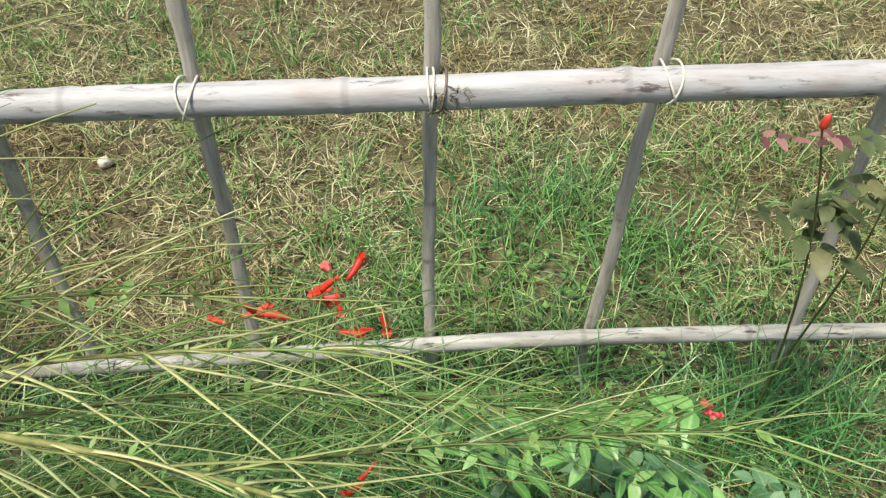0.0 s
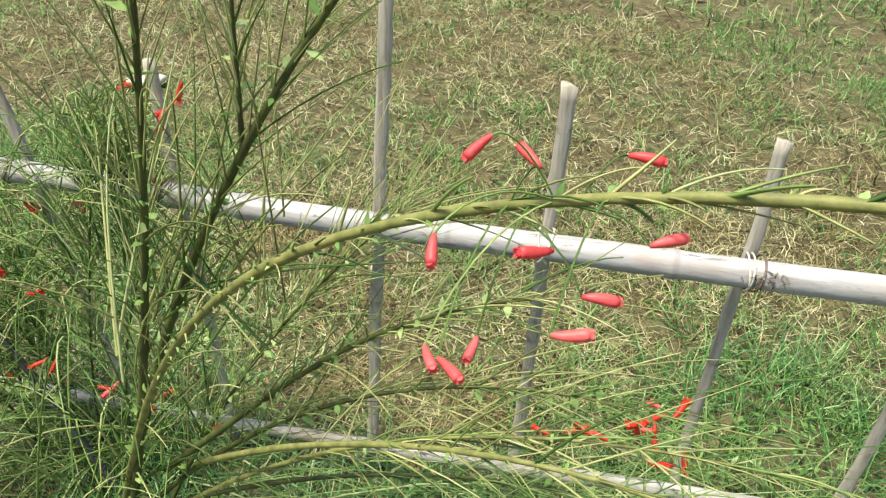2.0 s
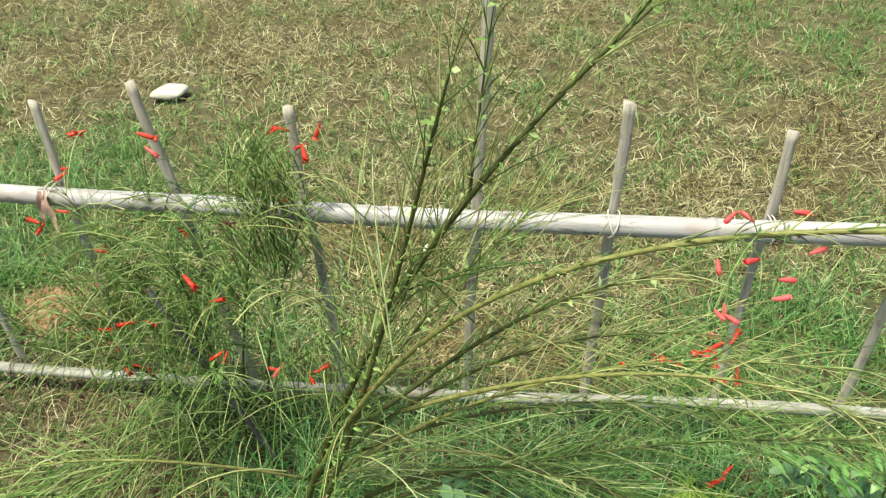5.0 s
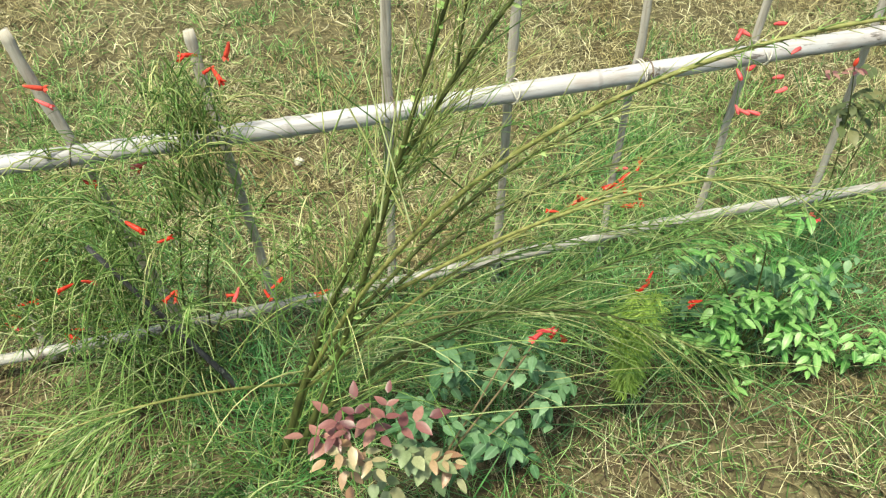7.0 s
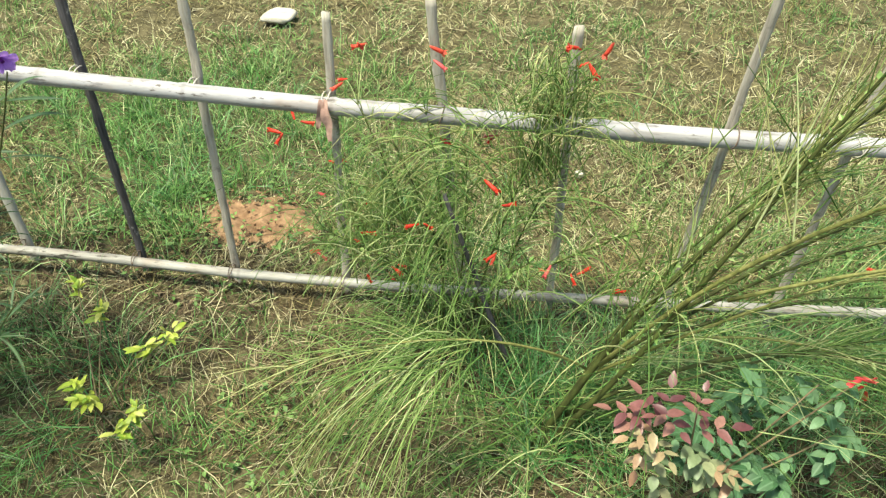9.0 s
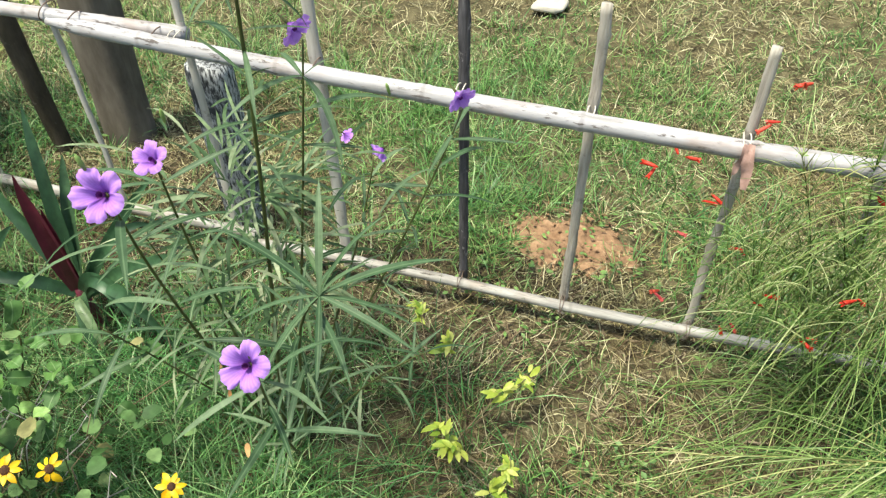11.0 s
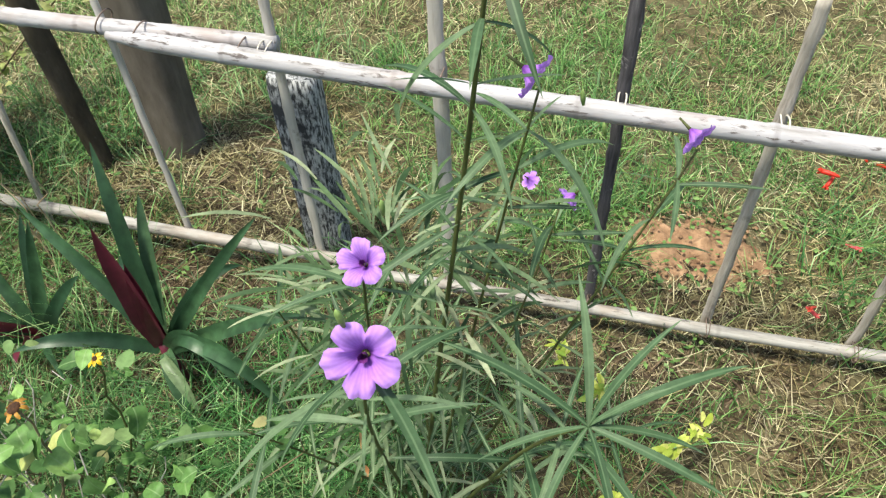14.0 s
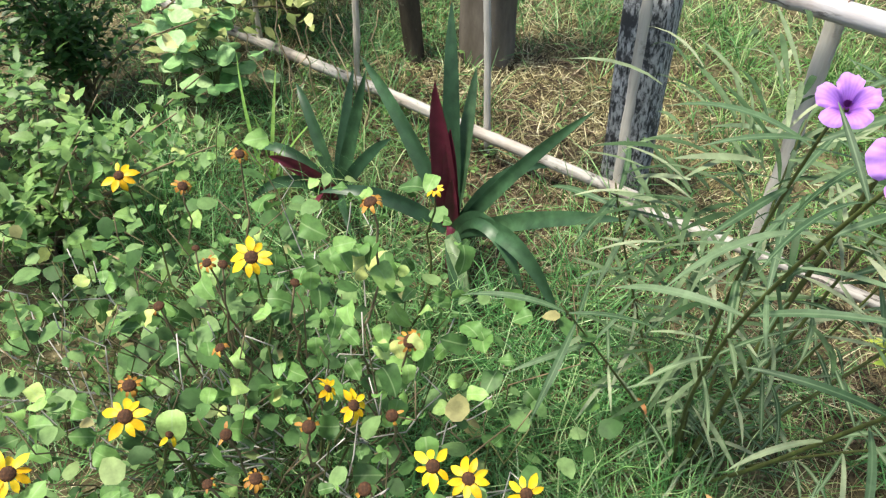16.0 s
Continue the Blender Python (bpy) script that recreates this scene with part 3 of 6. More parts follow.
# ---- posts and stones behind the fence ----
def slab_post(name, at, w, d, h, mat, label, cat, lean=(0, 0), taper=1.0, seed=0, rnd=0.3, segs=22):
    s = Soup()
    n = 20
    for i in range(segs + 1):
        u = i / segs
        z = -0.08 + (h + 0.08) * u
        k = 1 + (taper - 1) * u
        if i == segs:
            k *= 0.93
        for j in range(n):
            a = 2 * math.pi * j / n
            ca, sa = math.cos(a), math.sin(a)
            e = rnd
            px = math.copysign(abs(ca) ** e, ca) * w / 2 * k
            py = math.copysign(abs(sa) ** e, sa) * d / 2 * k
            j2 = 1 + 0.035 * noise.noise((px * 20 + seed, py * 20, z * 9)) + 0.05 * noise.noise((seed, a, z * 3))
            s.v.append((px * j2 + lean[0] * z, py * j2 + lean[1] * z, z + (0.012 * noise.noise((px * 30, py * 30, seed)) if i == segs else 0)))
    for i in range(segs):
        for j in range(n):
            a, b = i * n + j, i * n + (j + 1) % n
            s.f.append((a, b, b + n, a + n))
    s.f.append(tuple(segs * n + j for j in range(n)))
    ob = new(name, s.mesh(name, mat))
    ob.location = at
    return tagged(ob, label, cat)


slab_post("stone_post", (-2.665, 0.115, 0), 0.104, 0.07, 0.535, M_post, "squat stone post with flaking black and white paint", "post", (-0.03, 0), 1.02, 3, 0.28)
slab_post("wooden_post", (-3.245, 0.40, 0), 0.155, 0.13, 1.25, M_trunk, "smooth grey-brown wooden post set in the grass", "post", (0.005, 0.02), 0.98, 8, 0.6)
slab_post("tree_stump", (-3.42, 0.28, 0), 0.054, 0.054, 0.85, M_trunk_dark, "dark weathered dead trunk standing in grass", "tree stump", (-0.08, 0.02), 1.3, 12, 0.9)


def stone(name, at, sx, sy, sz, mat, label, seed, slab=False):
    bm = bmesh.new()
    bmesh.ops.create_icosphere(bm, subdivisions=3, radius=1.0)
    for v in bm.verts:
        c = v.co.copy()
        q = 1 + 0.28 * noise.noise(c * 1.4 + Vector((seed, 0, 0))) + 0.06 * noise.noise(c * 5 + Vector((0, seed, 0)))
        if slab:
            c.x, c.y = math.copysign(abs(c.x) ** 0.45, c.x), math.copysign(abs(c.y) ** 0.45, c.y)
            q = 1 + 0.16 * (q - 1) / 0.28
        v.co = Vector(((c.x + (0.25 * c.y if slab else 0)) * sx, c.y * sy, max(-0.5, min(0.62, c.z)) * sz)) * q
    me = bpy.data.meshes.new(name)
    bm.to_mesh(me)
    bm.free()
    me.materials.append(mat)
    me.polygons.foreach_set("use_smooth", [True] * len(me.polygons))
    ob = new(name, me)
    ob.location = at
    return tagged(ob, label, "stone")


stone("flat_stone", (-2.075, 1.70, 0.03), 0.066, 0.060, 0.022, M_stone, "pale flat stone slab lying in dry grass", 2, True)
stone("pebble", (-0.765, 0.685, 0.02), 0.016, 0.014, 0.016, M_stone, "small whitish pebble lying on the grass", 6)


def stick(name, pts, r, mat, label, cat):
    s = Soup()
    n = len(pts)
    s.tube(pts, [r * (1 - 0.4 * i / (n - 1)) for i in range(n)], 7)
    return tagged(new(name, s.mesh(name, mat)), label, cat)


STK_A, STK_B = Vector((-0.962, -0.182, 0.0)), Vector((-1.15, -0.20, 0.545))
stick("dead_stick", [STK_A.lerp(STK_B, i / 8) + Vector((0.004 * noise.noise((i, 1, 1)), 0.004 * noise.noise((i, 2, 5)), -0.03 if i == 0 else 0)) for i in range(9)], 0.0075, M_stake_dark, "dark broken stick standing slanted in the bush", "stick")
rg = Soup()
rg.strip(aim((-1.430, -0.028, 0.640), (0.05, -0.25, -1.0), 0.3, 1.0, (0, -1, 0)), 0.10, 0.022, petalf, 0.3, 0.3, 8, 0.4)
rg.strip(aim((-1.440, -0.030, 0.640), (-0.1, -0.2, -1.0), -0.4, 1.0, (0, -1, 0)), 0.07, 0.014, petalf, 0.2, 0.3, 8, 0.4)
tagged(new("cloth_strip", rg.mesh("cloth_strip", M_rag)), "faded pink rag strip knotted on the top rail", "rag")
# frayed brown fibre left on the rail beside the tie
fb = Soup()
for _ in range(70):
    a, x = rv(2.2, 4.3), rng.normal(0.022, 0.012)
    p = Vector((x, -0.001 + math.cos(a) * (RR(x) - 0.002), RZ(x) - math.sin(a) * (RR(x) - 0.002)))
    fb.strip(aim(p, (rv(-1, 1), -0.25 + rv(-0.2, 0.2), rv(-1, 1)), rv(-0.6, 0.6)), rv(0.008, 0.02), 0.0016, lance, 0.8, 0.1, 3)
part("fibre", fb.mesh("fibre", M_straw_brown), fence, "frayed brown fibre on the rail")["kind"] = "stuff"

# ---- grass ----
def strands(name, n, pick, mat, label, category, tuft=0.0, per=12):
    """Blades as curved tapering ribbons. pick(n) gives x, y, length, width, rise angle, curl; tuft gathers them into fans of that radius."""
    x, y, ln, wd, el, curl = pick(n)
    n = len(x)
    hd = rng.uniform(0, 2 * np.pi, n)
    if tuft > 0:
        lead = (np.arange(n) // per) * per
        ox, oy = rng.normal(0, tuft, n), rng.normal(0, tuft, n)
        x, y = x[lead] + ox, y[lead] + oy
        ok = off_heap(x, y)
        x, y, ln, wd, el, curl, ox, oy = (q[ok] for q in (x, y, ln, wd, el, curl, ox, oy))
        n = len(x)
        hd = np.arctan2(oy, ox) + rng.normal(0, 0.7, n)
    else:
        hd = hd + 2.4 * wave_noise(x * 3.1, y * 3.1)
    z = np.array([ground_z(a, b) for a, b in zip(x, y)])
    tw = rng.normal(0, 0.95, n)
    px, py, pz = x.copy(), y.copy(), z.copy() - 0.004
    rows = []
    for k in range(4):
        s = k / 3
        h = hd + tw * s
        w = wd * (1.0, 0.9, 0.65, 0.0)[k] * 0.5
        tilt = rng.uniform(-0.6, 0.6, n) if k == 0 else tilt
        rows.append((px.copy(), py.copy(), pz.copy(), -np.sin(h) * w * np.cos(tilt), np.cos(h) * w * np.cos(tilt), w * np.sin(tilt)))
        e = el - curl * (s + 0.17)
        px += ln / 3 * np.cos(e) * np.cos(h)
        py += ln / 3 * np.cos(e) * np.sin(h)
        pz = np.maximum(pz + ln / 3 * np.sin(e), z + 0.003)
    co = np.empty((n, 7, 3))
    for k in range(3):
        a = rows[k]
        for c in range(3):
            co[:, 2 * k, c] = a[c] - a[3 + c]
            co[:, 2 * k + 1, c] = a[c] + a[3 + c]
    for c in range(3):
        co[:, 6, c] = rows[3][c]
    base = np.arange(n)[:, None] * 7
    loops = (base + np.array([0, 1, 3, 2, 2, 3, 5, 4, 4, 5, 6])).ravel()
    starts = (np.arange(n)[:, None] * 11 + np.array([0, 4, 8])).ravel()
    me = bpy.data.meshes.new(name)
    me.vertices.add(n * 7)
    me.vertices.foreach_set("co", co.ravel())
    me.loops.add(n * 11)
    me.loops.foreach_set("vertex_index", loops.astype(np.int32))
    me.polygons.add(n * 3)
    me.polygons.foreach_set("loop_start", starts.astype(np.int32))
    me.materials.append(mat)
    me.update(calc_edges=True)
    me.validate()
    ob = new(name, me)
    return tagged(ob, label, category, kind="stuff")


def blob(x, y, cx, cy, r):
    return np.exp(-((x - cx) ** 2 + (y - cy) ** 2) / (r * r))


def wave_noise(x, y):
    return (np.sin(2.1 * x + 1.3 * y + 0.5) + np.sin(-1.4 * x + 2.9 * y + 2.0) + np.sin(5.3 * x + 3.7 * y) * 0.7 + np.sin(-6.1 * x + 4.9 * y + 1) * 0.7) / 3.4


def greenness(x, y):
    g = 0.28 + 0.42 * wave_noise(x, y) + 0.4 * blob(x, y, -1.9, 1.3, 0.6) + 0.34 * blob(x, y, 0.35, 0.42, 0.35) + 0.75 * blob(x, y, -2.15, 0.62, 0.45) + 0.9 * blob(x, y, 1.0, 3.6, 1.3)
    g += 0.5 * blob(x, y, -1.35, 0.35, 0.28) + 0.7 * blob(x, y, -1.98, 0.34, 0.16) + 0.35 * blob(x, y, -3.6, 1.3, 0.9) + 0.3 * blob(x, y, -4.6, 2.6, 1.3) + 0.4 * blob(x, y, 0.1, -0.1, 0.5) - 0.7 * blob(x, y, -3.0, 0.25, 0.55) - 0.06 * blob(x, y, -0.5, 1.9, 1.1)
    return np.clip(g, 0.05, 0.95)


def off_heap(x, y):
    return ((x - HX) / 0.175) ** 2 + ((y - HY) / 0.105) ** 2 > 1 + 0.45 * np.sin(5 * np.arctan2(y - HY, x - HX))


def field(y_lo, y_hi, x_lo, x_hi, green, ln, wd, el, curl):
    def pick(n):
        x, y = rng.uniform(x_lo, x_hi, n), rng.uniform(y_lo, y_hi, n)
        gq = greenness(x, y)
        # bare gaps between the clumps
        wx, wy = x + 0.22 * wave_noise(y * 4.3, x * 3.7), y + 0.22 * wave_noise(x * 3.9 + 1, y * 4.6)
        clump = np.clip(0.70 + 0.65 * wave_noise(wx * 4.7, wy * 5.1), 0.32, 1.0)
        keep = (rng.random(n) < (gq if green else 1.05 - gq) * clump) & off_heap(x, y)
        x, y = x[keep], y[keep]
        k = len(x)
        f = 1.0 if not green else 0.7 + 0.7 * greenness(x, y)
        return x, y, rng.uniform(*ln, k) * f, rng.uniform(*wd, k), radians(1) * rng.uniform(*el, k), rng.uniform(*curl, k)
    return pick


strands("dry_grass", 125000, field(0.0, 1.3, -4.6, 1.7, False, (0.025, 0.095), (0.0015, 0.0035), (2, 50), (-0.1, 0.9)), M_straw, "matted dry straw-coloured cut grass", "grass")
strands("dry_grass", 105000, field(1.3, 3.4, -5.0, 2.2, False, (0.03, 0.10), (0.0017, 0.0038), (2, 50), (-0.1, 0.9)), M_straw, "matted dry straw-coloured cut grass further off", "grass")
strands("dry_grass", 36000, field(3.4, 8.0, -7.0, 4.0, False, (0.08, 0.2), (0.004, 0.009), (5, 50), (-0.1, 0.9)), M_straw, "dry straw-coloured grass in the distance", "grass")
strands("dead_grass", 30000, field(0.0, 1.6, -4.6, 1.7, False, (0.03, 0.10), (0.0020, 0.0050), (2, 40), (-0.1, 0.9)), M_straw_brown, "brown dead grass and thatch on the ground", "grass")
strands("dead_grass", 26000, field(1.6, 5.0, -6.0, 3.0, False, (0.05, 0.14), (0.0035, 0.0075), (2, 40), (-0.1, 0.9)), M_straw_brown, "brown dead grass in the distance", "grass")
strands("short_grass", 70000, field(0.0, 1.3, -4.6, 1.7, True, (0.04, 0.12), (0.0018, 0.0042), (20, 85), (0.2, 1.6)), M_grass, "short patchy green grass", "grass", 0.022, 14)
strands("short_grass", 56000, field(1.3, 3.4, -5.0, 2.2, True, (0.03, 0.09), (0.0024, 0.0050), (20, 85), (0.2, 1.6)), M_grass, "short patchy green grass further off", "grass", 0.03, 14)
strands("short_grass", 40000, field(3.4, 8.0, -7.0, 4.0, True, (0.07, 0.16), (0.004, 0.010), (25, 85), (0.2, 1.4)), M_grass, "green grass in the distance", "grass", 0.05, 14)


strands("dry_grass", 26000, field(-0.2, 3.4, 1.7, 5.0, False, (0.05, 0.15), (0.004, 0.008), (2, 50), (-0.1, 0.9)), M_straw, "matted dry straw-coloured grass beyond the bed", "grass")
strands("short_grass", 26000, field(-0.2, 3.4, 1.7, 5.0, True, (0.06, 0.15), (0.004, 0.009), (20, 85), (0.2, 1.6)), M_grass, "patchy green grass beyond the bed", "grass", 0.04, 14)
strands("dry_grass", 14000, field(-1.4, -0.2, 1.4, 5.0, False, (0.05, 0.15), (0.003, 0.007), (2, 50), (-0.1, 0.9)), M_straw, "dry straw-coloured grass before the fence", "grass")
strands("short_grass", 14000, field(-1.4, -0.2, 1.4, 5.0, True, (0.06, 0.15), (0.003, 0.007), (20, 85), (0.2, 1.6)), M_grass, "patchy green grass before the fence", "grass", 0.04, 14)
for y_lo, y_hi, x_lo, x_hi, n_far in ((-14, -4.2, -16, 14, 30000), (8, 16, -16, 14, 24000), (-4.2, 8, 5, 14, 11000), (-4.2, 8, -16, -7.2, 11000)):
    strands("dry_grass", n_far, field(y_lo, y_hi, x_lo, x_hi, False, (0.12, 0.28), (0.02, 0.05), (2, 35), (-0.1, 0.9)), M_straw, "dry grass field far off", "grass")
    strands("short_grass", n_far, field(y_lo, y_hi, x_lo, x_hi, True, (0.12, 0.24), (0.02, 0.05), (20, 60), (0.2, 1.6)), M_grass, "green grass field far off", "grass", 0.1, 14)
strands("dry_grass", 44000, field(-4.2, -1.35, -7.0, 5.0, False, (0.05, 0.15), (0.004, 0.009), (2, 50), (-0.1, 0.9)), M_straw, "matted dry straw-coloured grass on the walked side", "grass")
strands("short_grass", 44000, field(-4.2, -1.35, -7.0, 5.0, True, (0.06, 0.15), (0.004, 0.009), (20, 85), (0.2, 1.6)), M_grass, "patchy green grass on the walked side", "grass", 0.04, 14)
strands("short_grass", 20000, field(-1.4, 3.4, -7.5, -4.6, True, (0.06, 0.15), (0.004, 0.009), (20, 85), (0.2, 1.6)), M_grass, "patchy green grass past the end of the bed", "grass", 0.04, 14)
strands("dry_grass", 16000, field(-1.4, 3.4, -7.5, -4.6, False, (0.05, 0.15), (0.004, 0.008), (2, 50), (-0.1, 0.9)), M_straw, "dry grass past the end of the bed", "grass")


def bed(green, ln, wd, el, curl, zones, y_lo=-1.7, y_hi=0.02):
    """Grass along the fence, thick where zones say."""
    def pick(n):
        x, y = rng.uniform(-4.6, 1.6, n), rng.uniform(y_lo, y_hi, n)
        d = np.zeros(n)
        for cx, cy, r, q in zones:
            d += q * blob(x, y, cx, cy, r)
        d += 0.08 * wave_noise(x * 2, y * 2)
        wx, wy = x + 0.2 * wave_noise(y * 4.1, x * 3.3), y + 0.2 * wave_noise(x * 3.7 + 2, y * 4.4)
        d *= np.clip(0.72 + 0.7 * wave_noise(wx * 5.3, wy * 4.9), 0.25, 1.0)
        keep = rng.random(n) < d
        x, y = x[keep], y[keep]
        k = len(x)
        return x, y, rng.uniform(*ln, k), rng.uniform(*wd, k), radians(1) * rng.uniform(*el, k), rng.uniform(*curl, k)
    return pick


strands("dry_grass", 66000, bed(False, (0.04, 0.14), (0.0014, 0.003), (2, 45), (-0.1, 0.8), [(0.1, -0.7, 0.6, 0.45), (-2.75, -0.12, 0.3, 0.8), (-1.7, -0.1, 0.4, 0.9), (-1.2, -0.6, 0.5, 0.7), (-2.4, -0.15, 0.5, 0.7), (-3.3, -0.2, 0.7, 0.5), (-0.4, -0.2, 0.6, 0.35), (0.8, -0.3, 0.6, 0.6), (-2.4, -1.3, 1.5, 0.3)]), M_straw_brown, "brown dry grass lying along the flower bed", "grass")
strands("dry_grass", 26000, bed(False, (0.04, 0.15), (0.0014, 0.003), (2, 55), (-0.1, 0.8), [(0.1, -0.7, 0.7, 0.7), (-1.70, -0.32, 0.35, 0.6), (-1.4, -0.5, 0.5, 0.7), (-0.95, -0.62, 0.4, 1.0), (-1.25, -0.35, 0.3, 0.6), (-2.1, -0.25, 0.4, 1.0), (-2.9, -0.9, 0.4, 0.6), (1.1, -0.8, 0.8, 0.9), (0.7, -0.3, 0.5, 0.5)]), M_straw, "pale dry grass stems in the flower bed", "grass")
strands("short_grass", 60000, bed(True, (0.04, 0.12), (0.0016, 0.0034), (15, 80), (0.2, 1.5), [(0.2, -0.6, 0.7, 0.25), (-1.6, -0.50, 0.5, 0.5), (-0.9, -0.5, 0.6, 0.10), (-2.35, -0.6, 0.5, 0.6), (-3.6, -0.4, 0.6, 0.5), (0.3, -0.1, 0.6, 0.6), (-2.6, -1.2, 1.2, 0.5)]), M_grass, "short green grass in the flower bed", "grass", 0.02, 12)
strands("tall_grass", 86000, bed(True, (0.12, 0.30), (0.0016, 0.0036), (40, 88), (0.5, 2.0), [(-2.35, -0.62, 0.38, 0.9), (-2.75, -0.55, 0.25, 0.3), (0.0, -0.06, 0.34, 0.75), (0.6, -0.08, 0.35, 0.7), (-0.55, -0.15, 0.35, 0.6), (-0.92, -0.30, 0.16, 0.6), (-0.80, -0.28, 0.15, 0.45), (-3.5, -0.35, 0.4, 0.5), (-3.0, -0.7, 0.4, 0.5), (-2.75, -0.85, 0.3, 0.4), (-2.5, -0.75, 0.2, 0.5)]), M_grass_long, "long arching fine green grass in the flower bed", "grass", 0.02, 14)
strands("tall_grass", 34000, bed(True, (0.08, 0.20), (0.0018, 0.0038), (40, 88), (0.5, 2.0), [(-2.0, 0.40, 0.15, 0.95), (-2.45, 0.22, 0.2, 0.6), (-3.6, 0.35, 0.4, 0.7), (-1.5, 0.42, 0.16, 0.7), (-2.9, 0.75, 0.3, 0.4), (-1.2, 0.2, 0.3, 0.4), (0.35, 0.4, 0.28, 0.55), (-2.2, 0.85, 0.3, 0.4)], 0.05, 1.1), M_grass_long, "lush tufts of longer green grass behind the fence", "grass", 0.02, 14)
strands("dead_grass", 80000, bed(False, (0.03, 0.09), (0.003, 0.007), (2, 30), (-0.1, 0.8), [(-2.62, -0.36, 0.25, 0.8), (-3.0, -0.28, 0.28, 0.8), (-1.95, -0.10, 0.3, 0.45), (-2.3, -0.2, 0.3, 0.4), (-0.85, -0.55, 0.35, 0.6), (-0.3, -0.45, 0.3, 0.5), (0.15, -0.45, 0.3, 0.5), (-2.85, 0.12, 0.38, 1.0), (-2.75, -0.25, 0.3, 0.8), (-3.3, 0.15, 0.3, 0.7), (-2.1, -0.05, 0.25, 0.7), (-1.7, -0.1, 0.3, 0.6), (-0.6, 0.9, 0.4, 0.4)], -0.8, 1.1), M_litter, "dark brown leaf litter and dead grass along the fence", "grass")

# ---- firecracker bushes ----
def red_tube_mesh(name, mat, wide=0.0022, lip=0.0075, turn=0.7):
    s = Soup()
    pts, rr = [], []
    for i in range(8):
        u = i / 7
        pts.append((0, 0.026 * u, -0.004 * u * u))
        rr.append(0.0017 + wide * min(1.0, u * 1.6) ** 0.7)
    s.tube(pts, rr, 8)
    for k in range(5):
        a = 2 * math.pi * k / 5
        s.strip(Matrix.Translation((0, 0.0255, -0.0038)) @ Matrix.Rotation(a, 4, 'Y') @ Matrix.Translation((0, 0, 0.0022)) @ Matrix.Rotation(turn, 4, 'X'), lip, 0.0055, petalf, 0.3, 0.1, 2)
    return s.mesh(name, mat)


ME_tube_red, ME_tube_coral = red_tube_mesh("red_tube", M_red), red_tube_mesh("coral_tube", M_pinkred)
ME_tube_young = red_tube_mesh("young_coral_tube", M_pinkred, 0.0030, 0.0040, 0.45)


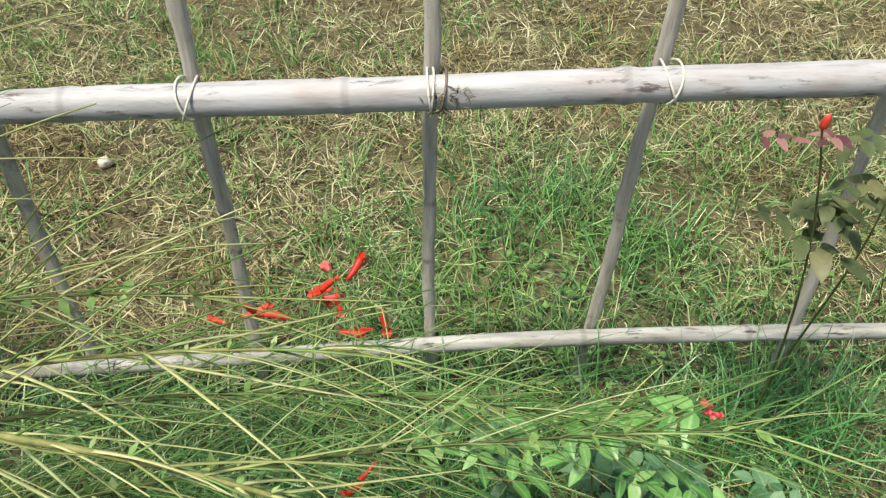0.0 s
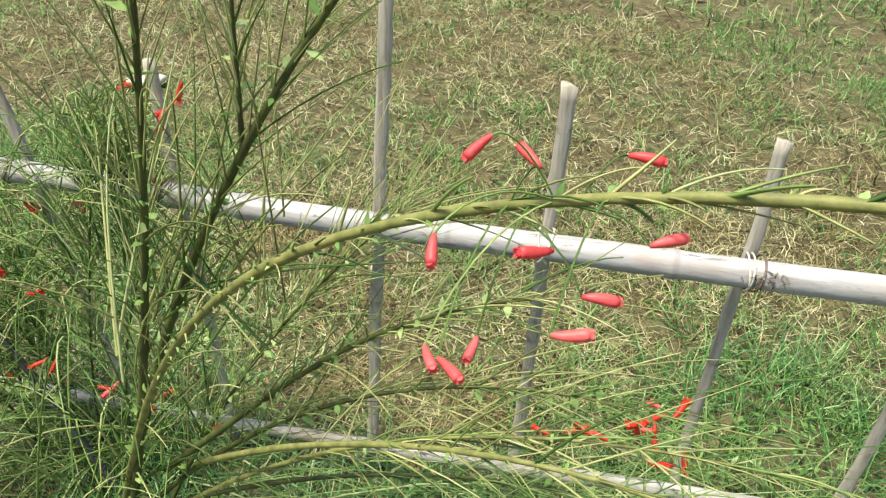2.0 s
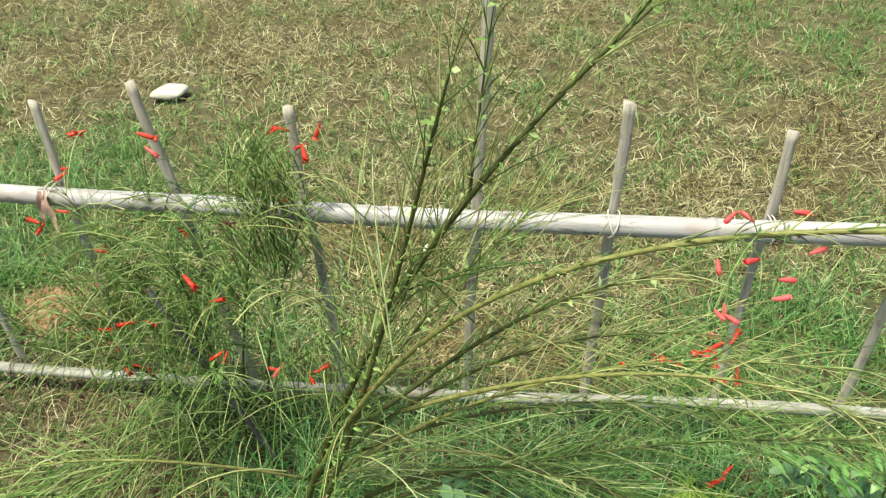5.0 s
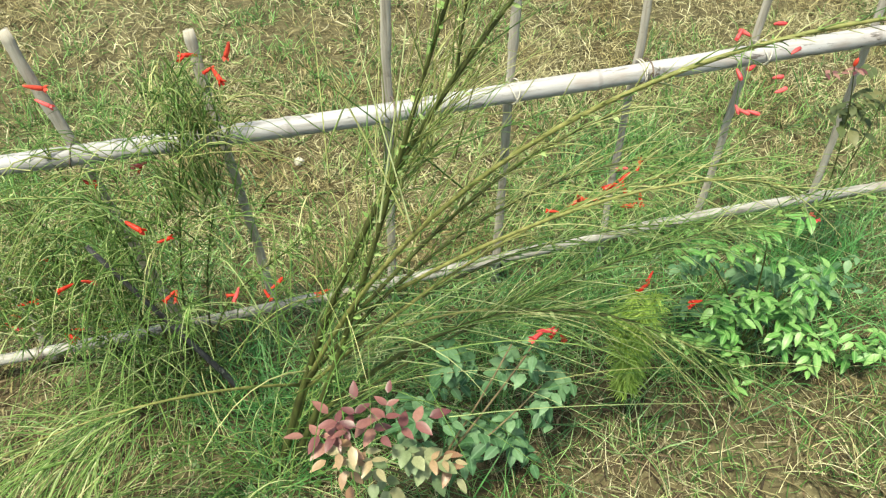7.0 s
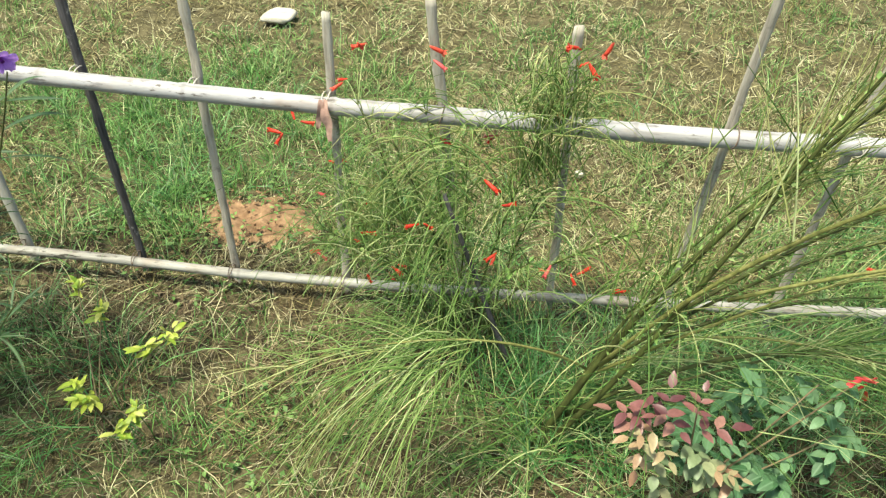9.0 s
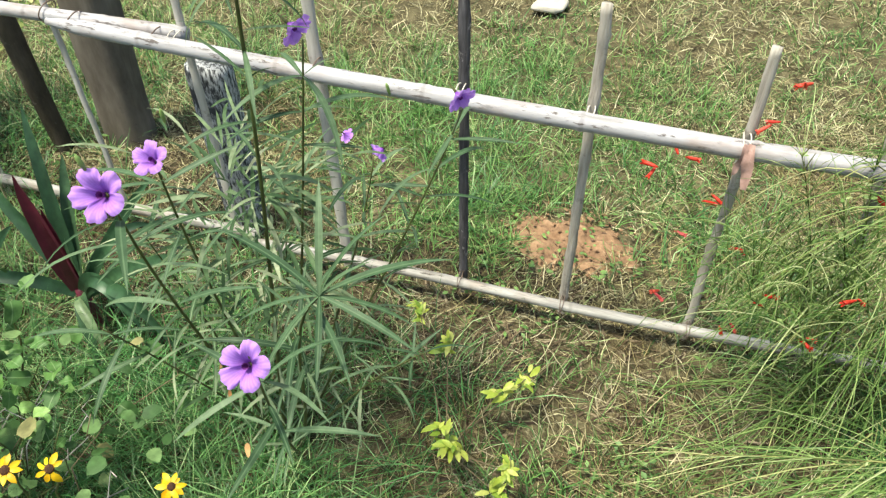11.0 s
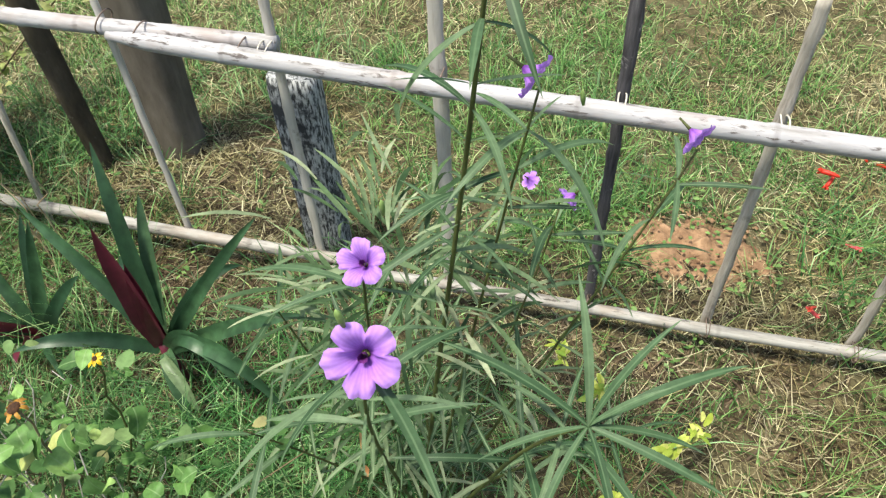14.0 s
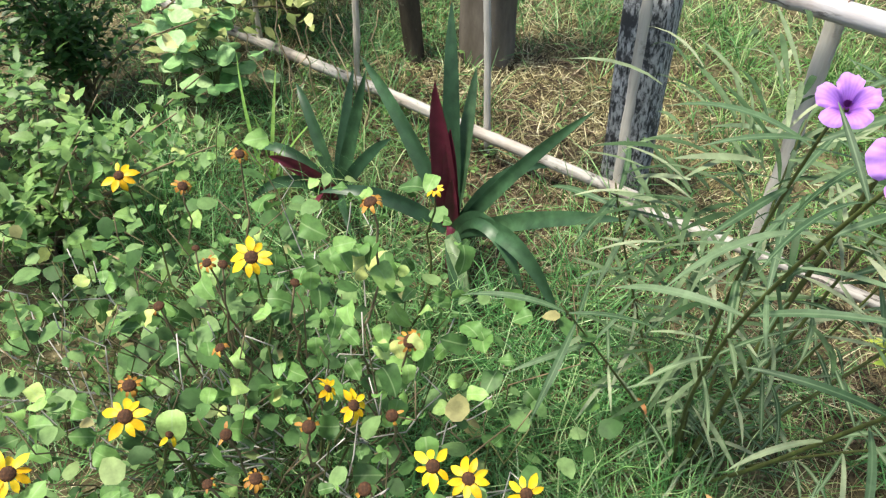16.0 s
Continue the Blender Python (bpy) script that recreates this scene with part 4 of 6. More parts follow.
def firecracker(name, at, label, stems, low_twigs, flowers, seed, twig_len=(0.12, 0.34), whorl=(3, 6), start=0.12, dry=0.12, gap=0.026, radial=(0.4, 0.9), hang=(0.05, 0.6)):
    """A coral plant: measured main stems, whorls of thread-like twigs, hanging red tubes."""
    bush = thing(name, at, label, "bush")
    soups = {False: Soup(), True: Soup()}
    tiny = Soup()

    def twig(p, d, ln, r, droop):
        p, d = Vector(p), Vector(d).normalized()
        pts = []
        wob = Vector((rv(-1, 1), rv(-1, 1), rv(-0.5, 0.5))) * 0.05
        for i in range(7):
            s = i / 6
            pts.append(p + (d + wob * s * s) * (ln * s) + Vector((0, 0, -droop * ln * s * s)))
        for q in pts:
            q.z = max(q.z, 0.015)
        soups[rng.random() < dry * (2.4 if p.z > 0.62 else 0.5)].tube(pts, [r * (1 - 0.6 * i / 6) for i in range(7)], 3, cap=False)

    for ctl, r0, mat, first, *opt in stems:
        tl, wn_, thin = (*opt, 0.75) if len(opt) == 2 else opt or (1.0, 1.0, 0.75)
        s = Soup()
        n = 26
        pts = [bez(ctl, i / n) for i in range(n + 1)]
        s.tube(pts, [r0 * (1 - thin * i / n) * (1.16 if i % 4 == 0 else 1.0) for i in range(n + 1)], 8)
        part("stem", s.mesh("stem", mat), bush)
        ln = sum((pts[i + 1] - pts[i]).length for i in range(n))
        m = int(ln / gap)
        for k in range(m + 1):
            u = k / m
            if u < first:
                continue
            p = bez(ctl, u)
            t = (bez(ctl, min(1, u + 0.02)) - bez(ctl, max(0, u - 0.02))).normalized()
            a = t.cross(Vector((0, 0, 1)) if abs(t.z) < 0.9 else Vector((1, 0, 0))).normalized()
            b = t.cross(a)
            ph = rv(0, 6.28)
            cnt = int(round(wn_ * rng.integers(whorl[0], whorl[1] + 1)))
            for j in range(cnt):
                w = ph + 2 * math.pi * j / cnt + rv(-0.3, 0.3)
                d = t * rv(0.7, 1.3) + (a * math.cos(w) + b * math.sin(w)) * rv(*radial) + Vector((0, 0, rv(0, 0.3)))
                twig(p, d, tl * rv(*twig_len) * (1.0 - 0.35 * u), rv(0.0006, 0.0014), rv(*hang))
            small = 1.0 if mat is M_stem else 0.45
            for j in range(2):
                w = rv(0, 6.28)
                d = t * 0.4 + a * math.cos(w) + b * math.sin(w)
                tiny.strip(aim(p, d, rv(-1, 1)), small * rv(0.009, 0.021), small * rv(0.005, 0.010), ovate, 0.4, 0.1, 2)
    for c, r, cnt, d0, ln, dr in low_twigs:
        for _ in range(int(cnt * 0.62)):
            p = Vector(c) + Vector((rng.normal(0, r), rng.normal(0, r), rv(0, 0.04)))
            d = Vector(d0) + Vector((rng.normal(0, 0.35), rng.normal(0, 0.35), rng.normal(0, 0.25)))
            twig(p, d, rv(0.5, 1.0) * ln, rv(0.0009, 0.0020), rv(*dr))
    joints = [bez(ctl, i / 90) for ctl, *_ in stems for i in range(22, 91)]
    for f in flowers:
        x, y, z = f
        spot = Vector(f) + Vector((rng.normal(0, 0.03), rng.normal(0, 0.03), rng.normal(0, 0.03)))
        near = min(joints, key=lambda q: (q - spot).length)
        if 0.02 < (near - Vector(f)).length < 0.34:
            up = Vector((0, 0, 0.25 * (near - Vector(f)).length))
            soups[False].tube([bez([near, near.lerp(Vector(f), 0.4) + up, near.lerp(Vector(f), 0.8) + up, Vector(f)], i / 7) for i in range(8)], [0.0005 if y < -0.6 else 0.0009] * 8, 3, cap=False)
        m = aim((x, y, z), (rv(-1, 1), rv(-0.5, 0.3), rv(-0.6, 0.25)), rv(0, 6), rv(0.95, 1.3) * (0.44 if z > 0.95 and y < -0.5 else 1.0))
        part("flower", ME_tube_young if z > 0.95 and y < -0.5 else ME_tube_red if rng.random() < 0.8 else ME_tube_coral, bush, "tubular scarlet flower", m)
        if rng.random() < 0.5 and not (z > 0.95 and y < -0.5):
            m = aim((x + rv(-0.02, 0.02), y + rv(-0.02, 0.02), z + rv(-0.02, 0.02)), (rv(-1, 1), rv(-0.7, 0.5), rv(-0.7, 0.25)), rv(0, 6), rv(0.6, 1.1))
            part("flower", ME_tube_red, bush, "tubular scarlet flower", m)
    part("twig_mass", soups[False].mesh("twig_mass", M_twig), bush, "thread-like rush-green twigs")["kind"] = "stuff"
    if soups[True].v:
        part("dry_twig_mass", soups[True].mesh("dry_twig_mass", M_twig_dry), bush, "thin browned twigs")["kind"] = "stuff"
    part("leaf_scatter", tiny.mesh("leaf_scatter", M_joint), bush, "tiny bright green leaves at the joints")["kind"] = "stuff"
    return bush


STEMS_A = [
    ([(-0.90, -0.40, 0), (-0.75, -0.36, 0.45), (-0.64, -0.44, 0.85), (-0.34, -0.47, 1.20)], 0.0084, M_stem, 0.25, 0.9, 0.5),
    ([(-0.88, -0.40, 0), (-0.70, -0.46, 0.45), (-0.62, -0.44, 0.80), (-0.53, -0.52, 1.15)], 0.0074, M_stem, 0.22, 0.9, 0.5),
    ([(-0.518, -0.440, 0.953), (-0.514, -0.444, 1.001), (-0.507, -0.450, 1.072), (-0.492, -0.470, 1.199)], 0.0026, M_stem, 0.2, 0.6, 1.0),
    ([(-0.80, -0.40, 0.30), (-0.60, -0.48, 0.80), (-0.42, -0.68, 1.11), (-0.10, -0.715, 1.122)], 0.0046, M_branch, 0.25, 0.20, 0.5, 0.55),
    ([(-0.80, -0.40, 0.30), (-0.58, -0.42, 0.62), (-0.40, -0.42, 0.76), (-0.16, -0.44, 0.755)], 0.0040, M_stem, 0.3, 0.9, 0.6),
    ([(-0.80, -0.40, 0.28), (-0.55, -0.48, 0.62), (-0.36, -0.50, 0.80), (-0.05, -0.50, 0.77)], 0.0036, M_branch, 0.3, 0.8, 0.5),
    ([(-0.80, -0.40, 0.15), (-0.45, -0.44, 0.50), (-0.15, -0.45, 0.60), (0.25, -0.45, 0.60)], 0.0032, M_stem, 0.3, 0.9, 0.8),
    ([(-0.66, -0.42, 0.42), (-0.45, -0.43, 0.50), (-0.20, -0.42, 0.40), (0.00, -0.42, 0.13)], 0.0028, M_branch, 0.3, 0.6, 0.8),
    ([(-0.62, -0.44, 0.55), (-0.34, -0.56, 0.84), (-0.16, -0.605, 0.865), (-0.055, -0.612, 0.795)], 0.0036, M_branch, 0.3, 0.55, 0.5),
    ([(-0.84, -0.38, 0.10), (-0.50, -0.40, 0.52), (-0.28, -0.50, 0.56), (-0.02, -0.58, 0.33)], 0.0055, M_stem, 0.35),
    ([(-0.68, -0.42, 0.50), (-0.50, -0.39, 0.68), (-0.42, -0.43, 0.80), (-0.27, -0.47, 0.88)], 0.0044, M_stem, 0.25, 0.6, 0.7),
    ([(-0.82, -0.37, 0.25), (-1.00, -0.56, 0.56), (-1.20, -0.57, 0.52), (-1.44, -0.50, 0.30)], 0.0030, M_branch, 0.4, 0.9, 0.55),
    ([(-0.70, -0.42, 0.42), (-0.40, -0.36, 0.58), (-0.10, -0.32, 0.52), (0.20, -0.33, 0.42)], 0.0035, M_stem, 0.3),
    ([(-0.86, -0.36, 0.05), (-0.74, -0.28, 0.40), (-0.62, -0.25, 0.60), (-0.45, -0.22, 0.78)], 0.0045, M_stem, 0.3),
]
FLOWERS_A = [(-0.11, -0.22, 0.555), (-0.10, -0.22, 0.545), (-0.21, -0.22, 0.505), (-0.16, -0.22, 0.48), (-0.11, -0.22, 0.455), (-0.13, -0.2, 0.50), (-0.10, -0.2, 0.495), (-0.06, -0.2, 0.47), (-0.22, -0.2, 0.46), (-0.12, -0.21, 0.51),
             (-0.289, -0.745, 1.055), (-0.280, -0.713, 1.040), (-0.297, -0.721, 1.090), (-0.252, -0.731, 1.062), (-0.256, -0.694, 1.073), (-0.265, -0.686, 1.103), (-0.234, -0.674, 1.107), (-0.283, -0.695, 1.118), (-0.295, -0.74, 1.055), (-0.222, -0.70, 1.085), (-0.243, -0.71, 1.065),
             (-0.08, -0.35, 0.35), (0.06, -0.35, 0.26), (0.07, -0.35, 0.05), (-0.31, -0.45, 0.36), (-0.73, -0.2, 0.33), (-0.85, -0.2, 0.36)]
firecracker("firecracker_bush", (-0.88, -0.39, 0), "arching coral plant with rush-green twigs and scarlet flowers before the fence", STEMS_A,
            [((-0.72, -0.40, 0.45), 0.06, 110, (0.2, -0.15, 0.8), 0.42, (0.1, 0.8)), ((-0.60, -0.42, 0.75), 0.05, 70, (0.2, -0.1, 0.9), 0.38, (0.0, 0.5)), ((-0.92, -0.40, 0.03), 0.05, 45, (-0.6, -0.3, 0.9), 0.62, (0.7, 1.3)), ((-1.16, -0.55, 0.40), 0.03, 60, (-0.9, -0.5, 0.1), 0.42, (0.7, 1.4)), ((-0.78, -0.36, 0.25), 0.05, 50, (1.0, 0.05, 0.55), 0.75, (0.35, 0.8)), ((-0.42, -0.42, 0.34), 0.09, 24, (1.0, -0.1, 0.15), 0.6, (0.1, 0.5)), ((-0.55, -0.36, 0.42), 0.09, 20, (1.0, 0.1, 0.25), 0.6, (0.1, 0.5)), ((-0.88, -0.38, 0.03), 0.06, 65, (0.2, -0.1, 1.0), 0.45, (0.3, 0.9)),
             ((-0.80, -0.34, 0.05), 0.06, 110, (0.8, 0.0, 0.8), 0.55, (0.6, 1.1)), ((-1.10, -0.52, 0.42), 0.03, 45, (-0.7, -0.9, 0.2), 0.40, (0.8, 1.5)), ((-1.05, -0.48, 0.12), 0.06, 45, (-0.8, -0.25, 0.5), 0.45, (0.5, 1.1))], FLOWERS_A, 1, (0.12, 0.36), dry=0.27, radial=(0.25, 0.7), hang=(0.0, 0.4))
STEMS_B = [([(-1.08 + dx, -0.10 + dy, 0), (-1.06 + dx, -0.11 + dy, 0.3), (-1.03 + ex * 0.6, -0.1 + dy + ey * 0.4, 0.5 * top + 0.1), (-0.99 + ex, -0.09 + dy + ey, top)], 0.0030, M_stem, 0.35)
           for dx, dy, ex, ey, top in ((0, 0, 0.06, 0.0, 0.80), (-0.16, 0.02, -0.36, 0.0, 0.66), (-0.08, 0.03, -0.22, 0.04, 0.62), (0.05, 0.02, 0.12, 0.02, 0.66), (-0.04, 0.0, -0.12, -0.08, 0.62), (-0.07, 0.02, -0.28, -0.05, 0.62), (-0.1, -0.04, -0.40, -0.14, 0.48), (0.02, -0.05, 0.02, -0.22, 0.52), (0.05, -0.02, 0.26, -0.10, 0.52))]
FLOWERS_B = [(-1.21, 0.0, 0.77), (-1.20, 0.0, 0.74), (-0.88, 0.0, 0.76), (-0.90, 0.0, 0.79), (-0.84, 0.0, 0.81), (-0.92, 0.0, 0.62), (-1.05, 0.0, 0.57), (-1.18, 0.0, 0.55), (-1.35, 0.05, 0.74), (-1.40, 0.02, 0.66),
             (-1.03, -0.2, 0.53), (-1.03, -0.2, 0.40), (-0.91, -0.2, 0.38), (-1.26, -0.2, 0.33), (-1.07, -0.2, 0.59), (-1.34, -0.15, 0.38), (-1.2, -0.2, 0.46), (-1.36, 0.0, 0.11), (-1.53, 0.1, 0.50), (-1.51, 0.1, 0.29), (-1.47, 0.1, 0.39), (-1.52, 0.1, 0.08), (-1.32, 0.1, 0.03), (-1.58, 0.1, 0.46), (-1.35, 0.1, 0.27)]
firecracker("firecracker_bush", (-1.08, -0.10, 0), "feathery upright coral plant with scarlet flowers against the fence", STEMS_B,
            [((-1.08, -0.10, 0.03), 0.07, 190, (-0.15, -0.15, 1.0), 0.55, (0.4, 1.1)), ((-1.12, -0.16, 0.30), 0.08, 130, (-0.2, -0.35, 0.6), 0.45, (0.2, 1.0)), ((-0.98, -0.12, 0.48), 0.07, 120, (0.1, -0.2, 0.7), 0.34, (0.3, 1.2)), ((-1.28, -0.12, 0.40), 0.07, 170, (-0.3, -0.2, 0.6), 0.34, (0.3, 1.2)), ((-0.93, -0.06, 0.64), 0.025, 120, (0.06, -0.1, 1.6), 0.28, (0.2, 1.1)), ((-0.96, -0.06, 0.50), 0.035, 90, (-0.2, -0.1, 2.0), 0.36, (0.0, 0.6)), ((-1.10, -0.10, 0.60), 0.07, 90, (-0.7, -0.1, 0.9), 0.40, (0.6, 1.4)), ((-1.00, -0.08, 0.66), 0.05, 70, (0.9, -0.1, 0.9), 0.34, (0.5, 1.2)), ((-0.96, -0.06, 0.74), 0.03, 60, (0.0, -0.1, 1.0), 0.24, (0.9, 1.8)), ((-1.33, -0.08, 0.26), 0.04, 120, (-0.1, -0.1, 1.8), 0.36, (0.0, 0.5)), ((-1.20, -0.08, 0.24), 0.04, 110, (0.0, -0.1, 1.8), 0.36, (0.0, 0.5)), ((-1.1, -0.12, 0.45), 0.05, 110, (-0.4, -0.3, 1.0), 0.36, (0.6, 1.6)), ((-1.15, -0.15, 0.05), 0.06, 130, (-0.6, -0.3, 0.8), 0.5, (0.6, 1.2))], FLOWERS_B, 2, (0.10, 0.26), (3, 6), 0.12, 0.14, 0.028, (0.35, 0.9), (0.1, 0.8))

# ---- leafy plants: leaves are pieces that share a few meshes ----
def leaf_set(name, mat, length, width, shape, droop=0.6, fold=0.2, seg=5, wave=0.0):
    out = []
    for k in range(3):
        s = Soup()
        s.strip(Matrix(), length * (0.85 + 0.15 * k), width * (0.9 + 0.1 * k), shape, droop * (0.5 + 0.5 * k), fold, seg, wave)
        out.append(s.mesh(name, mat))
    return out


def pick_of(meshes):
    return meshes[int(rng.integers(0, len(meshes)))]


def stem_part(parent, pts, r0, r1, mat, sides=6, label=""):
    s = Soup()
    n = len(pts)
    s.tube(pts, [r0 + (r1 - r0) * i / (n - 1) for i in range(n)], sides)
    return part("stem", s.mesh("stem", mat), parent, label)


def compound(parent, meshes, tip, out, size, label="leaf"):
    """A rose leaf: a stalk with five leaflets."""
    tip, out = Vector(tip), Vector(out).normalized()
    side = out.cross(Vector((0, 0, 1))).normalized()
    for u, a in ((1.0, 0.0), (0.55, 1.0), (0.55, -1.0), (0.1, 1.1), (0.1, -1.1)):
        p = tip - out * 0.045 * size * (1 - u)
        d = out * math.cos(a) + side * math.sin(a) + Vector((0, 0, rv(-0.25, 0.15)))
        part("leaflet", pick_of(meshes), parent, "", aim(p, d, rv(-0.3, 0.3), size * rv(0.85, 1.1)))


LF_red = leaf_set("red_leaflet", M_rose_red, 0.032, 0.0155, ovate, 0.35)
LF_peach = leaf_set("peach_leaflet", M_rose_peach, 0.029, 0.0135, ovate, 0.35)
LF_olive = leaf_set("olive_leaflet", M_rose_olive, 0.034, 0.0185, ovate, 0.6)
LF_cream = leaf_set("cream_leaflet", M_rose_cream, 0.030, 0.021, ovate, 0.4)
LF_blue = leaf_set("green_leaflet", M_rose_green, 0.036, 0.0195, ovate, 0.5)
LF_bright = leaf_set("bright_leaflet", M_bright, 0.042, 0.0170, ovate, 0.6)

rose = thing("rose_bush", (-0.60, -0.52, 0), "young rose bush with reddish new leaves and blue-green old ones", "bush")
for tip, mid in (((-0.66, -0.58, 0.42), (-0.62, -0.55, 0.2)), ((-0.75, -0.62, 0.36), (-0.66, -0.56, 0.18)), ((-0.58, -0.64, 0.30), (-0.6, -0.58, 0.15)), ((-0.42, -0.48, 0.40), (-0.5, -0.5, 0.2)), ((-0.36, -0.50, 0.28), (-0.48, -0.52, 0.12)), ((-0.375, -0.505, 0.45), (-0.45, -0.5, 0.25))):
    stem_part(rose, [bez([(-0.60, -0.52, -0.01), (-0.60, -0.52, 0.06), mid, tip], i / 8) for i in range(9)], 0.0032, 0.0016, M_stem_brown)
for tip, out in (((-0.81, -0.60, 0.415), (-1, 0.1, 0.1)), ((-0.765, -0.59, 0.45), (-0.5, 0.6, 0.3)), ((-0.72, -0.59, 0.475), (0.1, 0.7, 0.5)), ((-0.665, -0.59, 0.475), (0.3, 0.8, 0.6)), ((-0.60, -0.60, 0.40), (1.0, 0.1, 0.2)), ((-0.685, -0.61, 0.385), (0.3, -0.6, 0.1)), ((-0.775, -0.61, 0.395), (-0.7, -0.6, 0.1))):
    compound(rose, LF_red, tip, out, rv(0.95, 1.25))
for tip, out in (((-0.78, -0.64, 0.395), (-0.9, -0.4, 0.1)), ((-0.755, -0.645, 0.36), (-0.3, -0.9, -0.2)), ((-0.70, -0.645, 0.345), (0.3, -0.8, 0.1)), ((-0.75, -0.64, 0.30), (-0.2, -0.8, -0.6)), ((-0.565, -0.64, 0.31), (0.9, -0.4, 0.2)), ((-0.56, -0.64, 0.25), (0.4, -0.8, -0.5))):
    compound(rose, LF_peach, tip, out, rv(0.95, 1.25))
for tip, out in (((-0.635, -0.63, 0.335), (0.3, -0.7, 0.2)), ((-0.595, -0.63, 0.30), (0.8, -0.5, 0.1)), ((-0.71, -0.63, 0.275), (-0.1, -0.8, -0.4)), ((-0.68, -0.63, 0.19), (0.1, -0.8, -0.5)), ((-0.605, -0.63, 0.26), (0.5, -0.7, -0.2))):
    compound(rose, LF_cream, tip, out, rv(0.95, 1.3))
for tip in ((-0.40, -0.48, 0.38), (-0.43, -0.48, 0.31), (-0.32, -0.48, 0.29), (-0.50, -0.48, 0.31), (-0.40, -0.48, 0.22), (-0.35, -0.48, 0.24), (-0.43, -0.49, 0.16), (-0.43, -0.48, 0.09), (-0.40, -0.50, 0.06), (-0.51, -0.48, 0.24), (-0.55, -0.48, 0.36)):
    for _ in range(2):
        compound(rose, LF_blue, Vector(tip) + Vector((rv(-0.035, 0.035), rv(-0.05, 0.05), rv(-0.035, 0.035))), (rv(-1, 1), rv(-1, 0.3), rv(-0.5, 0.3)), rv(0.8, 1.2))
for _ in range(12):
    compound(rose, LF_blue, (rv(-0.68, -0.45), rv(-0.58, -0.42), rv(0.05, 0.28)), (rv(-1, 1), rv(-1, 0.6), rv(-0.4, 0.2)), rv(0.9, 1.3))
part("flower", ME_tube_coral, rose, "coral bud", aim((-0.385, -0.505, 0.455), (0.6, -0.4, 0.5), 0, 1.1))
part("flower", ME_tube_coral, rose, "coral bud", aim((-0.375, -0.51, 0.455), (-0.6, -0.4, 0.3), 0, 1.1))

green_bush = thing("leafy_shrub", (0.20, -0.36, 0), "low shrub with bright green pointed leaves beside the fence", "shrub")
for cx, cy, cz, spread_k, n_k in ((0.16, -0.42, 0.22, 0.05, 9), (0.06, -0.41, 0.27, 0.035, 5), (0.25, -0.42, 0.19, 0.05, 8), (0.28, -0.44, 0.08, 0.05, 5), (0.14, -0.40, 0.30, 0.04, 6), (0.16, -0.36, 0.42, 0.05, 5), (0.38, -0.42, 0.12, 0.05, 7), (0.27, -0.38, 0.31, 0.05, 6), (0.06, -0.42, 0.18, 0.03, 4), (0.47, -0.42, 0.07, 0.04, 5), (0.03, -0.34, 0.40, 0.04, 4)):
    e = (cx, cy, cz)
    stem_part(green_bush, [bez([(0.20, -0.36, -0.01), (0.20, -0.36, 0.1), (0.5 * (0.2 + cx), 0.5 * (-0.36 + cy), cz * 0.8), e], i / 7) for i in range(8)], 0.003, 0.0013, M_stem)
    for j in range(n_k):
        compound(green_bush, LF_bright, (cx + rng.normal(0, spread_k), cy + rv(-0.04, 0.04), max(0.04, cz + rng.normal(0, 0.03))), (rv(-1, 1), rv(-1, 0.3), rv(-0.3, 0.5)), rv(0.65, 1.05))
for k in range(26):
    compound(green_bush, LF_blue, (0.24 + rv(-0.2, 0.26), -0.29 + rv(-0.06, 0.08), rv(0.06, 0.30)), (rv(-1, 1), rv(-1, 0.6), rv(-0.4, 0.3)), rv(0.8, 1.2))
for p in ((0.30, -0.30, 0.40), (0.31, -0.30, 0.41), (0.305, -0.29, 0.40)):
    part("flower", ME_tube_coral, green_bush, "pink flower", aim(p, (rv(-1, 1), rv(-1, 0), 0.5), 0, 0.7))

rose2 = thing("rose_bush", (0.48, -0.14, 0), "tall rose shoot with dark leaves and a red bud", "bush")
stem_part(rose2, [bez([(0.50, -0.12, -0.01), (0.50, -0.13, 0.25), (0.46, -0.15, 0.5), (0.395, -0.15, 0.68)], i / 9) for i in range(10)], 0.0020, 0.0012, M_stem)
stem_part(rose2, [bez([(0.50, -0.12, 0.2), (0.50, -0.13, 0.35), (0.52, -0.15, 0.5), (0.50, -0.15, 0.60)], i / 9) for i in range(10)], 0.0018, 0.0011, M_stem)
for _ in range(12):
    compound(rose2, LF_olive, (rv(0.40, 0.56), rv(-0.19, -0.11), rv(0.50, 0.66)), (rv(-1, 1), rv(-1, 0.4), rv(-0.4, 0.2)), rv(0.8, 1.2))
for p in ((0.37, -0.15, 0.665), (0.405, -0.15, 0.665)):
    compound(rose2, LF_red, p, (rv(-1, 1), -0.5, 0.2), 0.7)
bd = Soup()
bd.tube([(0.395, -0.15, 0.678), (0.395, -0.15, 0.681), (0.396, -0.15, 0.687), (0.396, -0.151, 0.693), (0.397, -0.151, 0.697)], [0.0016, 0.0040, 0.0046, 0.0032, 0.0010], 10)
part("bud", bd.mesh("bud", M_red), rose2, "closed red rose bud")

